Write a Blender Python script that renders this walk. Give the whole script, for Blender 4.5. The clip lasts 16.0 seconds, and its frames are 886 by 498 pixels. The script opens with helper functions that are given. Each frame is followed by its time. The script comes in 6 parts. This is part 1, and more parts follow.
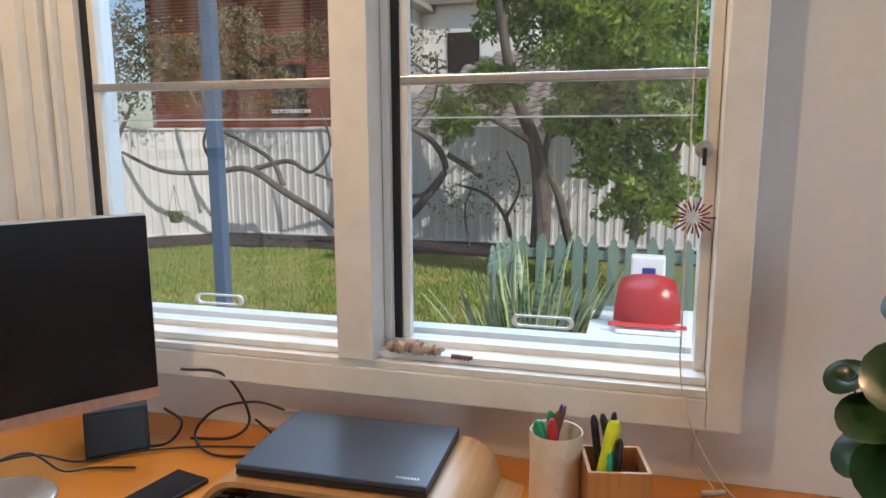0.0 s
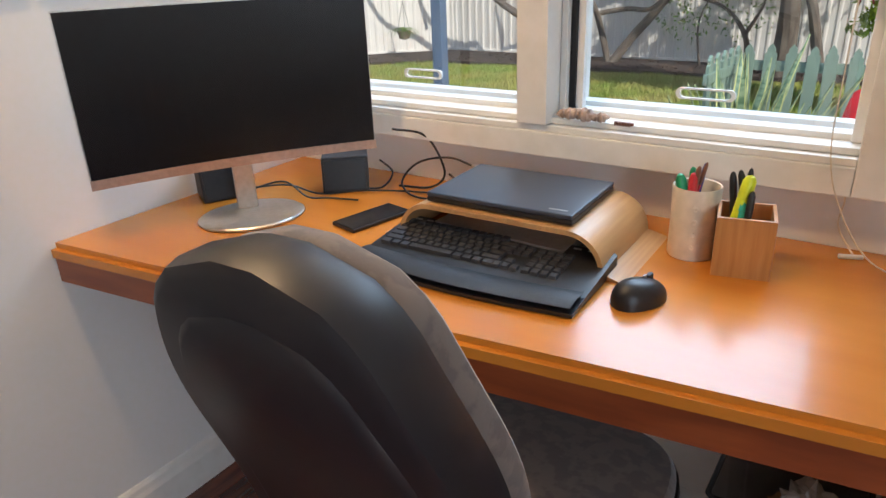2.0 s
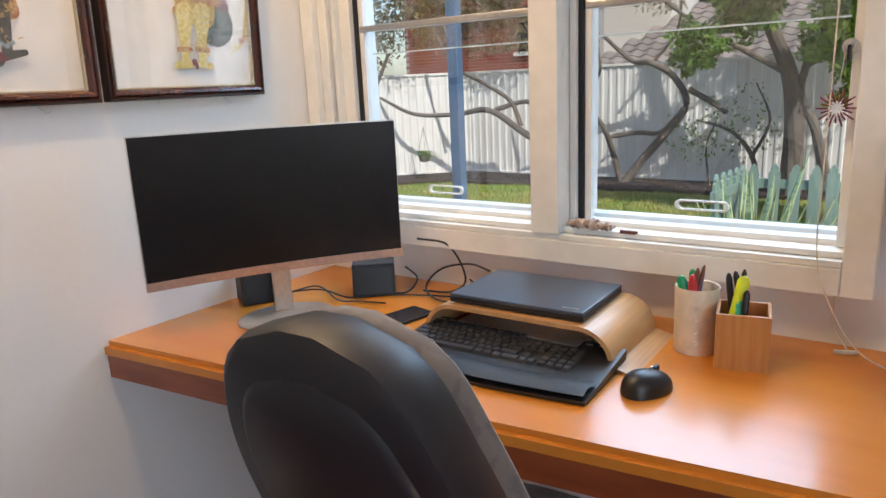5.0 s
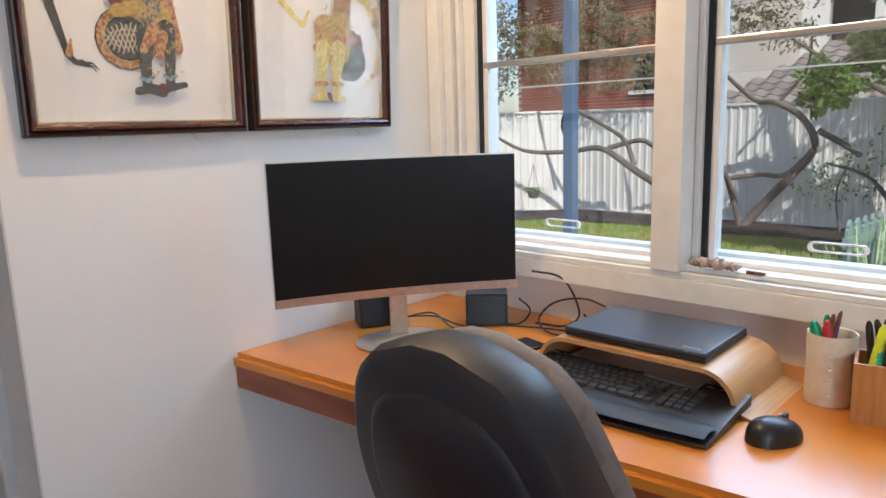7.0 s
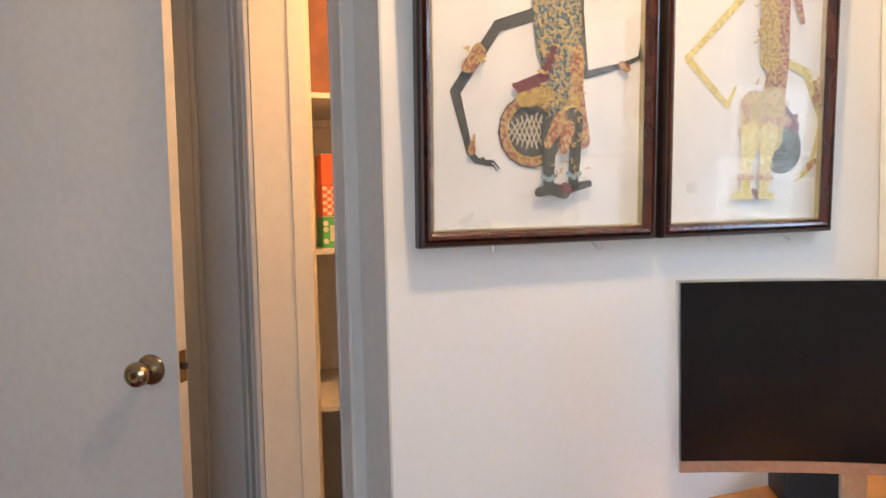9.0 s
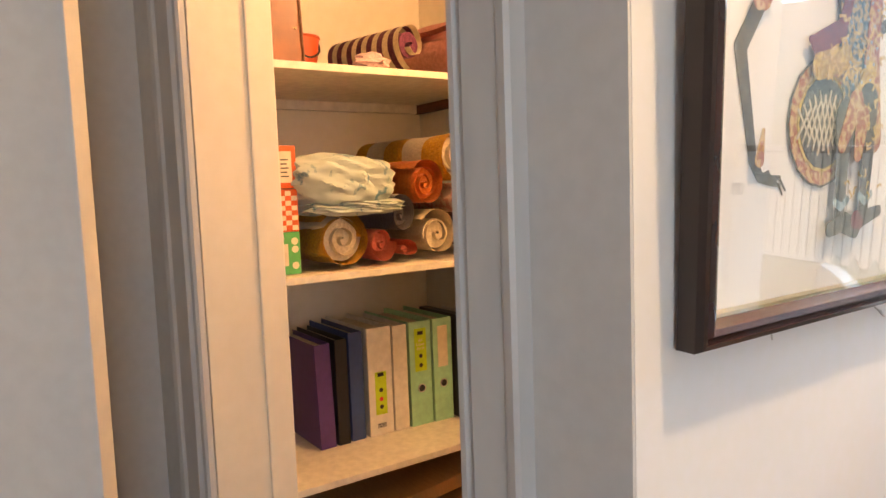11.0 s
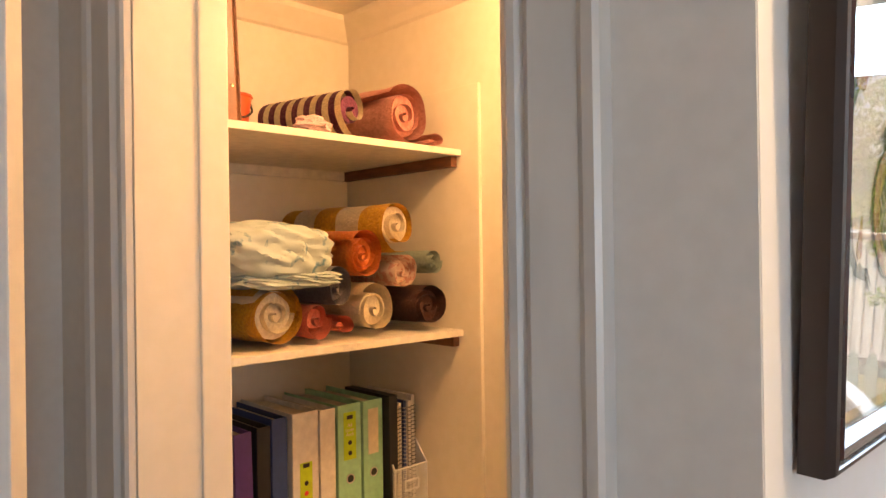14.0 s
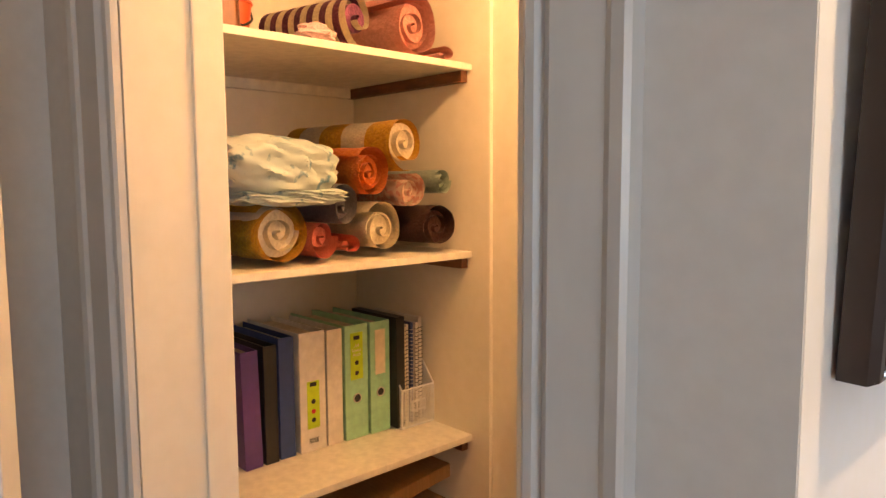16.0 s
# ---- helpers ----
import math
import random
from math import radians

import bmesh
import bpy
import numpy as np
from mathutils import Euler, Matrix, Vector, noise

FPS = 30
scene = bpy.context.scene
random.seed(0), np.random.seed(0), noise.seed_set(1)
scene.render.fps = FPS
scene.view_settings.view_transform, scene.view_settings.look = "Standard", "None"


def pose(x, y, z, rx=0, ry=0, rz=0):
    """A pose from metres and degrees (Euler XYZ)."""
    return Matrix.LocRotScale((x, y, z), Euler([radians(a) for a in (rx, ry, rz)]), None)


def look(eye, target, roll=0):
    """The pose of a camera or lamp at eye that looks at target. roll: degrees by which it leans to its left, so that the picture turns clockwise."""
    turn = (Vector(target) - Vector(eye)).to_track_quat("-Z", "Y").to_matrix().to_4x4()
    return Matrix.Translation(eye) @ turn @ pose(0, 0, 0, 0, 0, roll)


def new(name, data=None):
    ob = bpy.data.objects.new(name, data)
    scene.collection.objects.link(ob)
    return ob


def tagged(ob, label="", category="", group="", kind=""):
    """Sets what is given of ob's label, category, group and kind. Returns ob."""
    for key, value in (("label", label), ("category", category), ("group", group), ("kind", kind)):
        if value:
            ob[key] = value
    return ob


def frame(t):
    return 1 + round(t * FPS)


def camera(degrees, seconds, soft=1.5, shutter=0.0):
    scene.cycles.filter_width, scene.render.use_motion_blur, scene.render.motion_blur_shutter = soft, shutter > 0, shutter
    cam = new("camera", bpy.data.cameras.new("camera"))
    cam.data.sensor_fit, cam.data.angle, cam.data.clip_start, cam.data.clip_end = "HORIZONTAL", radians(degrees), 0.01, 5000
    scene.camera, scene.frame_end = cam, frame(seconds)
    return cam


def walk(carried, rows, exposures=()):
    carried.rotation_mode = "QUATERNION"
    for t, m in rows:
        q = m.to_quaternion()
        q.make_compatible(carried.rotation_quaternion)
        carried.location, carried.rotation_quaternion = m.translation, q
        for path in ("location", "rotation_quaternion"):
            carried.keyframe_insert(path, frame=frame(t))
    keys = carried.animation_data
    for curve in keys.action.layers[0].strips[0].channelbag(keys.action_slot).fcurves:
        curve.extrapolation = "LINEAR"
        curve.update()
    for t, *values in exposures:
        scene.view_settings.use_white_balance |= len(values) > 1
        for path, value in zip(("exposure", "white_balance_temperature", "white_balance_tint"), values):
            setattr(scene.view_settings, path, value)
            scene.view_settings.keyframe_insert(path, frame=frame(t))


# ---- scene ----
cam = camera(65.3, 16.0)
PATH = [
    (0, (1.238, -1.151, 1.369), (0.700, 0.74, 1.041), -0.2),
    (0.5, (1.355, -1.109, 1.39), (0.51, 0.656, 1.013), -0.4),
    (1, (1.419, -1.135, 1.376), (0.364, 0.501, 0.915), -1.1),
    (1.5, (1.41, -1.209, 1.345), (0.326, 0.355, 0.729), -2.0),
    (2, (1.417, -1.326, 1.305), (0.366, 0.181, 0.514), -2.3),
    (2.5, (1.422, -1.368, 1.273), (0.44, 0.074, 0.295), -2.4),
    (3, (1.44, -1.386, 1.262), (0.471, 0.04, 0.248), -2.9),
    (3.5, (1.45, -1.412, 1.286), (0.383, 0.062, 0.455), -3.7),
    (4, (1.465, -1.417, 1.298), (0.352, 0.106, 0.634), -3.5),
    (4.2, (1.475, -1.417, 1.305), (0.354, 0.123, 0.695), -3.5),
    (6.5, (1.486, -1.485, 1.316), (.285, .074, .960), -1.9),
    (7, (1.476, -1.472, 1.306), (0.091, -0.073, 0.95), -1.8),
    (7.5, (1.4, -1.482, 1.321), (-0.179, -0.309, 0.957), -0.7),
    (8, (1.303, -1.463, 1.332), (-0.466, -0.579, 1.031), 0.1),
    (8.5, (1.202, -1.418, 1.348), (-0.655, -0.706, 1.136), 0.2),
    (9, (1.068, -1.451, 1.366), (-0.796, -0.735, 1.251), -1.3),
    (9.5, (0.857, -1.537, 1.423), (-0.956, -0.699, 1.309), -1.9),
    (12, (0.218, -1.587, 1.451), (-1.325, -0.322, 1.309), -1.7),
    (12.5, (0.2, -1.608, 1.457), (-1.291, -0.278, 1.372), -1.5),
    (13, (0.201, -1.612, 1.471), (-1.264, -0.251, 1.451), -1.3),
    (13.5, (0.203, -1.615, 1.481), (-1.247, -0.238, 1.499), -1.1),
    (14, (0.185, -1.609, 1.465), (-1.257, -0.223, 1.472), -0.8),
    (14.5, (0.17, -1.596, 1.448), (-1.268, -0.206, 1.406), -0.5),
    (15, (0.159, -1.589, 1.438), (-1.277, -0.201, 1.334), -0.3),
    (15.5, (0.154, -1.583, 1.435), (-1.288, -0.206, 1.278), -0.3),
    (16, (0.15, -1.575, 1.433), (-1.304, -0.215, 1.242), -0.3),
]
walk(cam, [(t, look(eye, target, roll)) for t, eye, target, roll in PATH],
     [(0, -.45, 6000, 10), (1.5, -.35, 5950, 10), (2.1, 0, 6300, 10), (2.5, .45, 6700, 10), (3, .75, 6800, 10), (3.5, .38, 6300, 10), (4.2, .0, 6100, 10),
      (6.4, -.12, 5900, 10), (7.5, 0, 5900, 10), (8.5, .1, 5950, 10), (9.7, .15, 6150, 10), (11.8, .35, 6500, 10), (16, .4, 6500, 10)])

# ---- world, sun, lamps ----
SUN_EL, SUN_AZ = 42, 122      # the sun stands low over the garden trees, along the fence
world = bpy.data.worlds.new("world")
scene.world = world
world.use_nodes = True
wn = world.node_tree.nodes
sky = wn.new("ShaderNodeTexSky")
sky.sky_type, sky.sun_disc = "NISHITA", False
sky.sun_elevation, sky.sun_rotation = radians(SUN_EL), radians(SUN_AZ)
world.node_tree.links.new(sky.outputs[0], wn["Background"].inputs[0])
wn["Background"].inputs[1].default_value = 0.15
scene.view_settings.exposure = 0.0


def lamp(name, kind, m, energy, color, **kw):
    d = bpy.data.lights.new(name, kind)
    d.energy, d.color = energy, color
    for k, v in kw.items():
        if k == "angle":
            d.angle = v
        elif k == "radius":
            d.shadow_soft_size = v
        elif k == "size":
            d.size = v
    ob = new(name, d)
    ob.matrix_world = m
    return ob


sx, sy, sz = math.sin(radians(SUN_AZ)) * math.cos(radians(SUN_EL)), math.cos(radians(SUN_AZ)) * math.cos(radians(SUN_EL)), math.sin(radians(SUN_EL))
lamp("sun", "SUN", look((sx * 20, sy * 20, sz * 20), (0, 0, 0)), 5.0, (1, .93, .8), angle=radians(.5))
lamp("room_lamp", "POINT", pose(.42, -.86, 2.40), 42, (1, .66, .34), radius=.03)
lamp("cupboard_lamp", "POINT", pose(-.62, -.55, 2.12), 23, (1, .53, .22), radius=.05)
# added area lamp outside, boosts the sky's light through the window
win_light = lamp("window_sky_fill", "AREA", look((.75, 1.6, 3.15), (.55, -1.2, .6)), 200, (.60, .79, 1), size=2.4)
# added fill lamp, brightens the lobby wall and door from an unseen opening
lamp("east_fill", "AREA", look((3.17, -2.45, 1.5), (0, -1.5, 1.3)), 25, (.74, .87, 1), size=1.0)


# ---- materials ----
def mat(name, color, rough=.5, metal=0, color2=None, scale=20, stretch=(1, 1, 1), bump=0, detail=4, mix=(.35, .65), random_value=0, coat=0, sheen=0, subsurface=0, spec=.5, big=0):
    """Principled material: two noise scales between two colours, bump, random shade a piece."""
    m = bpy.data.materials.new(name)
    m.use_nodes = True
    nt = m.node_tree
    n, l = nt.nodes, nt.links
    p = n["Principled BSDF"]
    p.inputs["Roughness"].default_value, p.inputs["Metallic"].default_value = rough, metal
    p.inputs["Coat Weight"].default_value = coat
    p.inputs["Coat Roughness"].default_value = .12
    p.inputs["Sheen Weight"].default_value = sheen
    p.inputs["Specular IOR Level"].default_value = spec
    c2 = color2 or tuple(v * .85 for v in color)
    tc = n.new("ShaderNodeTexCoord")
    mp = n.new("ShaderNodeMapping")
    mp.inputs["Scale"].default_value = stretch
    l.new(tc.outputs["Object"], mp.inputs[0])
    nz = n.new("ShaderNodeTexNoise")
    nz.inputs["Scale"].default_value, nz.inputs["Detail"].default_value = scale, detail
    l.new(mp.outputs[0], nz.inputs["Vector"])
    cr = n.new("ShaderNodeValToRGB")
    cr.color_ramp.elements[0].position, cr.color_ramp.elements[1].position = mix
    cr.color_ramp.elements[0].color, cr.color_ramp.elements[1].color = (*c2, 1), (*color, 1)
    l.new(nz.outputs["Fac"], cr.inputs[0])
    last = cr.outputs[0]
    # a second, larger scale of faint wear
    nb = n.new("ShaderNodeTexNoise")
    nb.inputs["Scale"].default_value = big or scale * .13
    l.new(mp.outputs[0], nb.inputs["Vector"])
    hs = n.new("ShaderNodeHueSaturation")
    mr = n.new("ShaderNodeMapRange")
    mr.inputs["To Min"].default_value, mr.inputs["To Max"].default_value = .88, 1.1
    l.new(nb.outputs["Fac"], mr.inputs["Value"])
    val = mr.outputs[0]
    if random_value:
        oi = n.new("ShaderNodeObjectInfo")
        m2 = n.new("ShaderNodeMapRange")
        m2.inputs["To Min"].default_value, m2.inputs["To Max"].default_value = 1 - random_value, 1 + random_value
        l.new(oi.outputs["Random"], m2.inputs["Value"])
        mu = n.new("ShaderNodeMath")
        mu.operation = "MULTIPLY"
        l.new(val, mu.inputs[0]), l.new(m2.outputs[0], mu.inputs[1])
        val = mu.outputs[0]
    l.new(val, hs.inputs["Value"]), l.new(last, hs.inputs["Color"])
    l.new(hs.outputs[0], p.inputs["Base Color"])
    if bump:
        b = n.new("ShaderNodeBump")
        b.inputs["Strength"].default_value, b.inputs["Distance"].default_value = bump, .004
        l.new(nz.outputs["Fac"], b.inputs["Height"])
        l.new(b.outputs[0], p.inputs["Normal"])
    return m


def glass_mat(name, tint=(1, 1, 1), rough=0.0):
    m = bpy.data.materials.new(name)
    m.use_nodes = True
    n, l = m.node_tree.nodes, m.node_tree.links
    n.clear()
    out, mixn, tr, gl = (n.new(k) for k in ("ShaderNodeOutputMaterial", "ShaderNodeMixShader", "ShaderNodeBsdfTransparent", "ShaderNodeBsdfGlossy"))
    lw, pw, ma = n.new("ShaderNodeLayerWeight"), n.new("ShaderNodeMath"), n.new("ShaderNodeMath")
    pw.operation, pw.inputs[1].default_value = "POWER", 4.0
    ma.operation, ma.inputs[1].default_value, ma.inputs[2].default_value = "MULTIPLY_ADD", .8, .08
    l.new(lw.outputs["Facing"], pw.inputs[0]), l.new(pw.outputs[0], ma.inputs[0])
    gl.inputs["Roughness"].default_value = rough
    tr.inputs[0].default_value = (*tint, 1)
    l.new(ma.outputs[0], mixn.inputs[0]), l.new(tr.outputs[0], mixn.inputs[1]), l.new(gl.outputs[0], mixn.inputs[2]), l.new(mixn.outputs[0], out.inputs[0])
    return m


M = {}
M["wall"] = mat("white_wall_paint", (.80, .79, .78), .6, scale=60, bump=.015, color2=(.79, .78, .75), big=1.0)
M["trim"] = mat("white_gloss_trim", (.82, .81, .78), .3, color2=(.77, .76, .72), scale=25, bump=.03, big=3)
M["ceil"] = mat("ceiling_paint", (.8, .79, .76), .8, scale=40)
# lobby walls and door: white paint, with the dim grey shade in its colour
M["shadedwall"] = mat("white_paint_shaded_grey", (.60, .60, .59), .5, color2=(.57, .57, .56), scale=50, bump=.05, big=2)
M["greytrim"] = mat("aged_grey_gloss_trim", (.56, .57, .57), .32, color2=(.52, .53, .53), scale=30, stretch=(1, 1, .3), bump=.08, big=4)
M["cream"] = mat("cream_cupboard_paint", (.78, .72, .60), .45, color2=(.75, .69, .56), scale=30, bump=.05, big=2)
M["shelf"] = mat("cream_shelf_melamine", (.80, .75, .64), .4, scale=40, big=3)
M["cleat"] = mat("brown_timber_cleat", (.22, .09, .04), .5, color2=(.12, .05, .02), scale=14, stretch=(1, 6, 6))
M["floor"] = mat("jarrah_floorboard", (.20, .045, .018), .22, color2=(.09, .018, .008), scale=9, stretch=(5, .5, 1), bump=.04, random_value=.45, coat=.5)
M["desk"] = mat("orange_varnished_desk_top", (.64, .25, .030), .27, color2=(.52, .18, .020), scale=3.0, stretch=(.6, 3, 1), mix=(.25, .8), coat=.3, bump=.02, detail=8, big=1.2)
M["fascia"] = mat("red_brown_desk_edge", (.30, .075, .022), .28, color2=(.20, .045, .015), scale=8, stretch=(.5, 4, 4), coat=.3)
M["bamboo"] = mat("light_bent_plywood", (.56, .33, .14), .38, color2=(.46, .25, .10), scale=10, stretch=(12, .5, 1), mix=(.3, .7), coat=.2)
M["bamboobox"] = mat("honey_bamboo", (.50, .24, .08), .35, color2=(.40, .17, .05), scale=18, stretch=(5, 5, .4), coat=.3)
M["blackplastic"] = mat("black_plastic", (.014, .014, .016), .38, color2=(.010, .010, .012), scale=120, bump=.03)
M["blackrest"] = mat("slate_black_palm_rest", (.022, .026, .034), .42, scale=200, bump=.08)
M["key"] = mat("worn_black_keycap", (.045, .045, .05), .3, scale=80, random_value=.3)
M["screen"] = mat("dark_screen", (.006, .007, .010), .22, color2=(.005, .006, .009), scale=2, spec=.35)
M["silver"] = mat("satin_silver", (.62, .60, .58), .32, metal=.85, color2=(.55, .53, .5), scale=90)
M["chin"] = mat("rose_silver_chin", (.55, .42, .36), .35, metal=.6, scale=90)
M["laptop"] = mat("dark_laptop_lid", (.045, .058, .085), .36, color2=(.038, .050, .074), scale=7, bump=.02, big=2)
M["vinyl"] = mat("worn_black_chair_vinyl", (.012, .013, .017), .42, color2=(.018, .018, .021), scale=9, mix=(.35, .75), bump=.12, big=3)
M["fabric"] = mat("grey_brown_patterned_fabric", (.17, .135, .115), .9, color2=(.125, .10, .088), scale=42, mix=(.45, .55), bump=.3, sheen=.3)
M["darkplastic"] = mat("dark_grey_plastic", (.03, .03, .033), .5, scale=60)
M["smoke"] = mat("smoky_grey_plastic", (.05, .05, .05), .25, scale=30)
M["frame"] = mat("mahogany_frame", (.075, .02, .012), .25, color2=(.03, .009, .006), scale=14, stretch=(3, 3, 1), coat=.5)
M["frameblack"] = mat("black_frame_side", (.022, .011, .009), .35, scale=20, coat=.1)
M["gilt"] = mat("gilt_slip", (.6, .5, .3), .3, metal=.8, scale=40)
M["paper"] = mat("white_mount_card", (.80, .79, .77), .8, scale=80, color2=(.78, .77, .75))
M["glass"] = glass_mat("clear_glass")
M["glassedge"] = mat("pale_glass_edge", (.7, .8, .78), .1, scale=30)
M["brass"] = mat("antique_brass", (.38, .29, .17), .22, metal=1, color2=(.22, .16, .09), scale=30)
M["grass"] = mat("lawn_soil_green", (.15, .22, .04), .95, color2=(.22, .16, .06), scale=3.2, bump=.5, detail=8, mix=(.35, .7), big=.5)
M["blade"] = mat("grass_blades", (.20, .31, .04), .7, color2=(.38, .36, .10), scale=2.0, big=.6)
M["mulch"] = mat("black_mulch", (.025, .018, .015), .95, color2=(.05, .035, .028), scale=24, bump=1)
M["paver"] = mat("cream_pink_paver", (.42, .33, .26), .85, color2=(.34, .25, .19), scale=20, bump=.3, random_value=.15)
M["fence"] = mat("warm_white_steel_fence", (.74, .72, .68), .5, color2=(.68, .65, .61), scale=5, stretch=(1, 1, .4), big=.7)
M["post"] = mat("slate_blue_post", (.075, .12, .19), .45, scale=30)
M["picket"] = mat("sage_green_picket_paint", (.20, .28, .22), .7, color2=(.15, .21, .17), scale=12, stretch=(1, 1, .3), big=2)
M["bark"] = mat("grey_brown_bark", (.17, .145, .12), .95, color2=(.09, .072, .06), scale=14, stretch=(1, 1, .25), bump=1, detail=8)
M["brick"] = mat("red_brick", (.34, .085, .045), .9, color2=(.24, .06, .035), scale=20, bump=.2, random_value=.2)
M["mortar"] = mat("pale_mortar", (.45, .42, .38), .95, scale=50, bump=.3)
M["tile"] = mat("grey_roof_tile", (.30, .26, .23), .75, color2=(.20, .17, .15), scale=9, random_value=.2)
M["white"] = mat("white_paint", (.8, .8, .79), .45, scale=30)
M["red"] = mat("red_gloss_plastic", (.62, .045, .05), .25, scale=10)
M["ceramic"] = mat("cream_glazed_ceramic", (.74, .64, .52), .35, scale=40, bump=.03)
M["potgrey"] = mat("weathered_pot", (.16, .13, .11), .9, scale=20)
M["cable"] = mat("black_cable", (.012, .012, .014), .45, scale=80)
M["cord"] = mat("cream_cord", (.72, .62, .48), .7, scale=80)
M["shell"] = mat("banded_seashell", (.55, .42, .34), .45, color2=(.25, .17, .13), scale=60, stretch=(1, 4, 1), mix=(.4, .6))
M["cardboard"] = mat("brown_cardboard", (.42, .24, .09), .8, color2=(.36, .20, .07), scale=30, stretch=(1, 6, 1))
M["drawer"] = mat("honey_pine_drawer", (.62, .33, .10), .4, color2=(.50, .24, .07), scale=8, stretch=(.4, 4, 4))
M["tissue"] = mat("crumpled_tissue", (.68, .63, .56), .9, scale=20)
M["leather"] = mat("tan_leather_case", (.26, .085, .025), .4, color2=(.18, .055, .016), scale=12, bump=.1)


def leaf_mat(name, a, b, trans=.35):
    m = mat(name, a, .5, color2=b, scale=3, random_value=.0)
    n, l = m.node_tree.nodes, m.node_tree.links
    t = n.new("ShaderNodeBsdfTranslucent")
    ri = n.new("ShaderNodeNewGeometry")
    mr = n.new("ShaderNodeMapRange")
    mr.inputs["To Min"].default_value, mr.inputs["To Max"].default_value = .6, 1.45
    l.new(ri.outputs["Random Per Island"], mr.inputs["Value"])
    hs = n["Hue/Saturation/Value"]
    h2 = n.new("ShaderNodeHueSaturation")
    l.new(hs.outputs[0], h2.inputs["Color"]), l.new(mr.outputs[0], h2.inputs["Value"])
    p = n["Principled BSDF"]
    l.new(h2.outputs[0], p.inputs["Base Color"]), l.new(h2.outputs[0], t.inputs[0])
    mx = n.new("ShaderNodeMixShader")
    mx.inputs[0].default_value = trans
    l.new(p.outputs[0], mx.inputs[1]), l.new(t.outputs[0], mx.inputs[2]), l.new(mx.outputs[0], n["Material Output"].inputs[0])
    return m


M["leafbright"] = leaf_mat("bright_green_leaf", (.34, .44, .05), (.18, .30, .04), .5)
M["leafdark"] = leaf_mat("deep_green_leaf", (.20, .34, .06), (.11, .20, .04), .5)
M["leafgrey"] = leaf_mat("grey_olive_leaf", (.30, .25, .13), (.19, .16, .08), .4)
M["leafround"] = mat("glossy_round_leaf", (.035, .10, .022), .25, color2=(.022, .07, .015), scale=8, coat=.3)


# ---- mesh helpers ----
def part(name, bm, material, parent=None, label="", smooth=False, kind=""):
    """One mesh object under a thing or a part."""
    me = bpy.data.meshes.new(name)
    bm.to_mesh(me)
    bm.free()
    for m in (material if isinstance(material, (list, tuple)) else [material]):
        me.materials.append(m)
    if smooth:
        for f in me.polygons:
            f.use_smooth = True
        me.set_sharp_from_angle(angle=radians(35))
    ob = new(name, me)
    if parent:
        ob.parent = parent
    if label or kind:
        tagged(ob, label=label, kind=kind)
    return ob


def thing(name, label, category, m=None, group=""):
    ob = new(name)
    ob.empty_display_size = .05
    if m is not None:
        ob.matrix_world = m
    return tagged(ob, label, category, group)


def setting(name, bm, material, label="", smooth=False):
    ob = part(name, bm, material, None, "", smooth)
    return tagged(ob, label, "", "", "structure")


def box(bm, x0, x1, y0, y1, z0, z1, bevel=0, m=None, seg=2, idx=0):
    """An axis-aligned block with optional rounded edges, then moved by m."""
    r = bmesh.ops.create_cube(bm, size=1)
    vs = r["verts"]
    for v in vs:
        v.co = Vector(((x0 + x1) / 2 + v.co.x * (x1 - x0), (y0 + y1) / 2 + v.co.y * (y1 - y0), (z0 + z1) / 2 + v.co.z * (z1 - z0)))
    fs = {f for v in vs for f in v.link_faces}
    for f in fs:
        f.material_index = idx
    if bevel:
        es = list({e for v in vs for e in v.link_edges})
        r = bmesh.ops.bevel(bm, geom=es, offset=bevel, segments=seg, affect="EDGES", profile=.6)
        vs = list({v for f in r["faces"] for v in f.verts} | {v for v in vs if v.is_valid})
        for f in r["faces"]:
            f.material_index = idx
    if m is not None:
        bmesh.ops.transform(bm, matrix=m, verts=vs)
    return vs


def bx(*a, **k):
    bm = bmesh.new()
    box(bm, *a, **k)
    return bm


def lathe(bm, prof, n=32, m=None, sx=1, sy=1):
    """Turned body from a profile of (radius, z)."""
    rings = []
    for r, z in prof:
        rings.append([bm.verts.new((r * sx * math.cos(2 * math.pi * i / n), r * sy * math.sin(2 * math.pi * i / n), z)) for i in range(n)])
    for a, b in zip(rings, rings[1:]):
        for i in range(n):
            bm.faces.new((a[i], a[(i + 1) % n], b[(i + 1) % n], b[i]))
    for ring, flip in ((rings[0], True), (rings[-1], False)):
        if (ring[0].co - ring[n // 2].co).length > 1e-4:
            bm.faces.new(ring[::-1] if flip else ring)
    if m is not None:
        bmesh.ops.transform(bm, matrix=m, verts=[v for r in rings for v in r])
    return rings


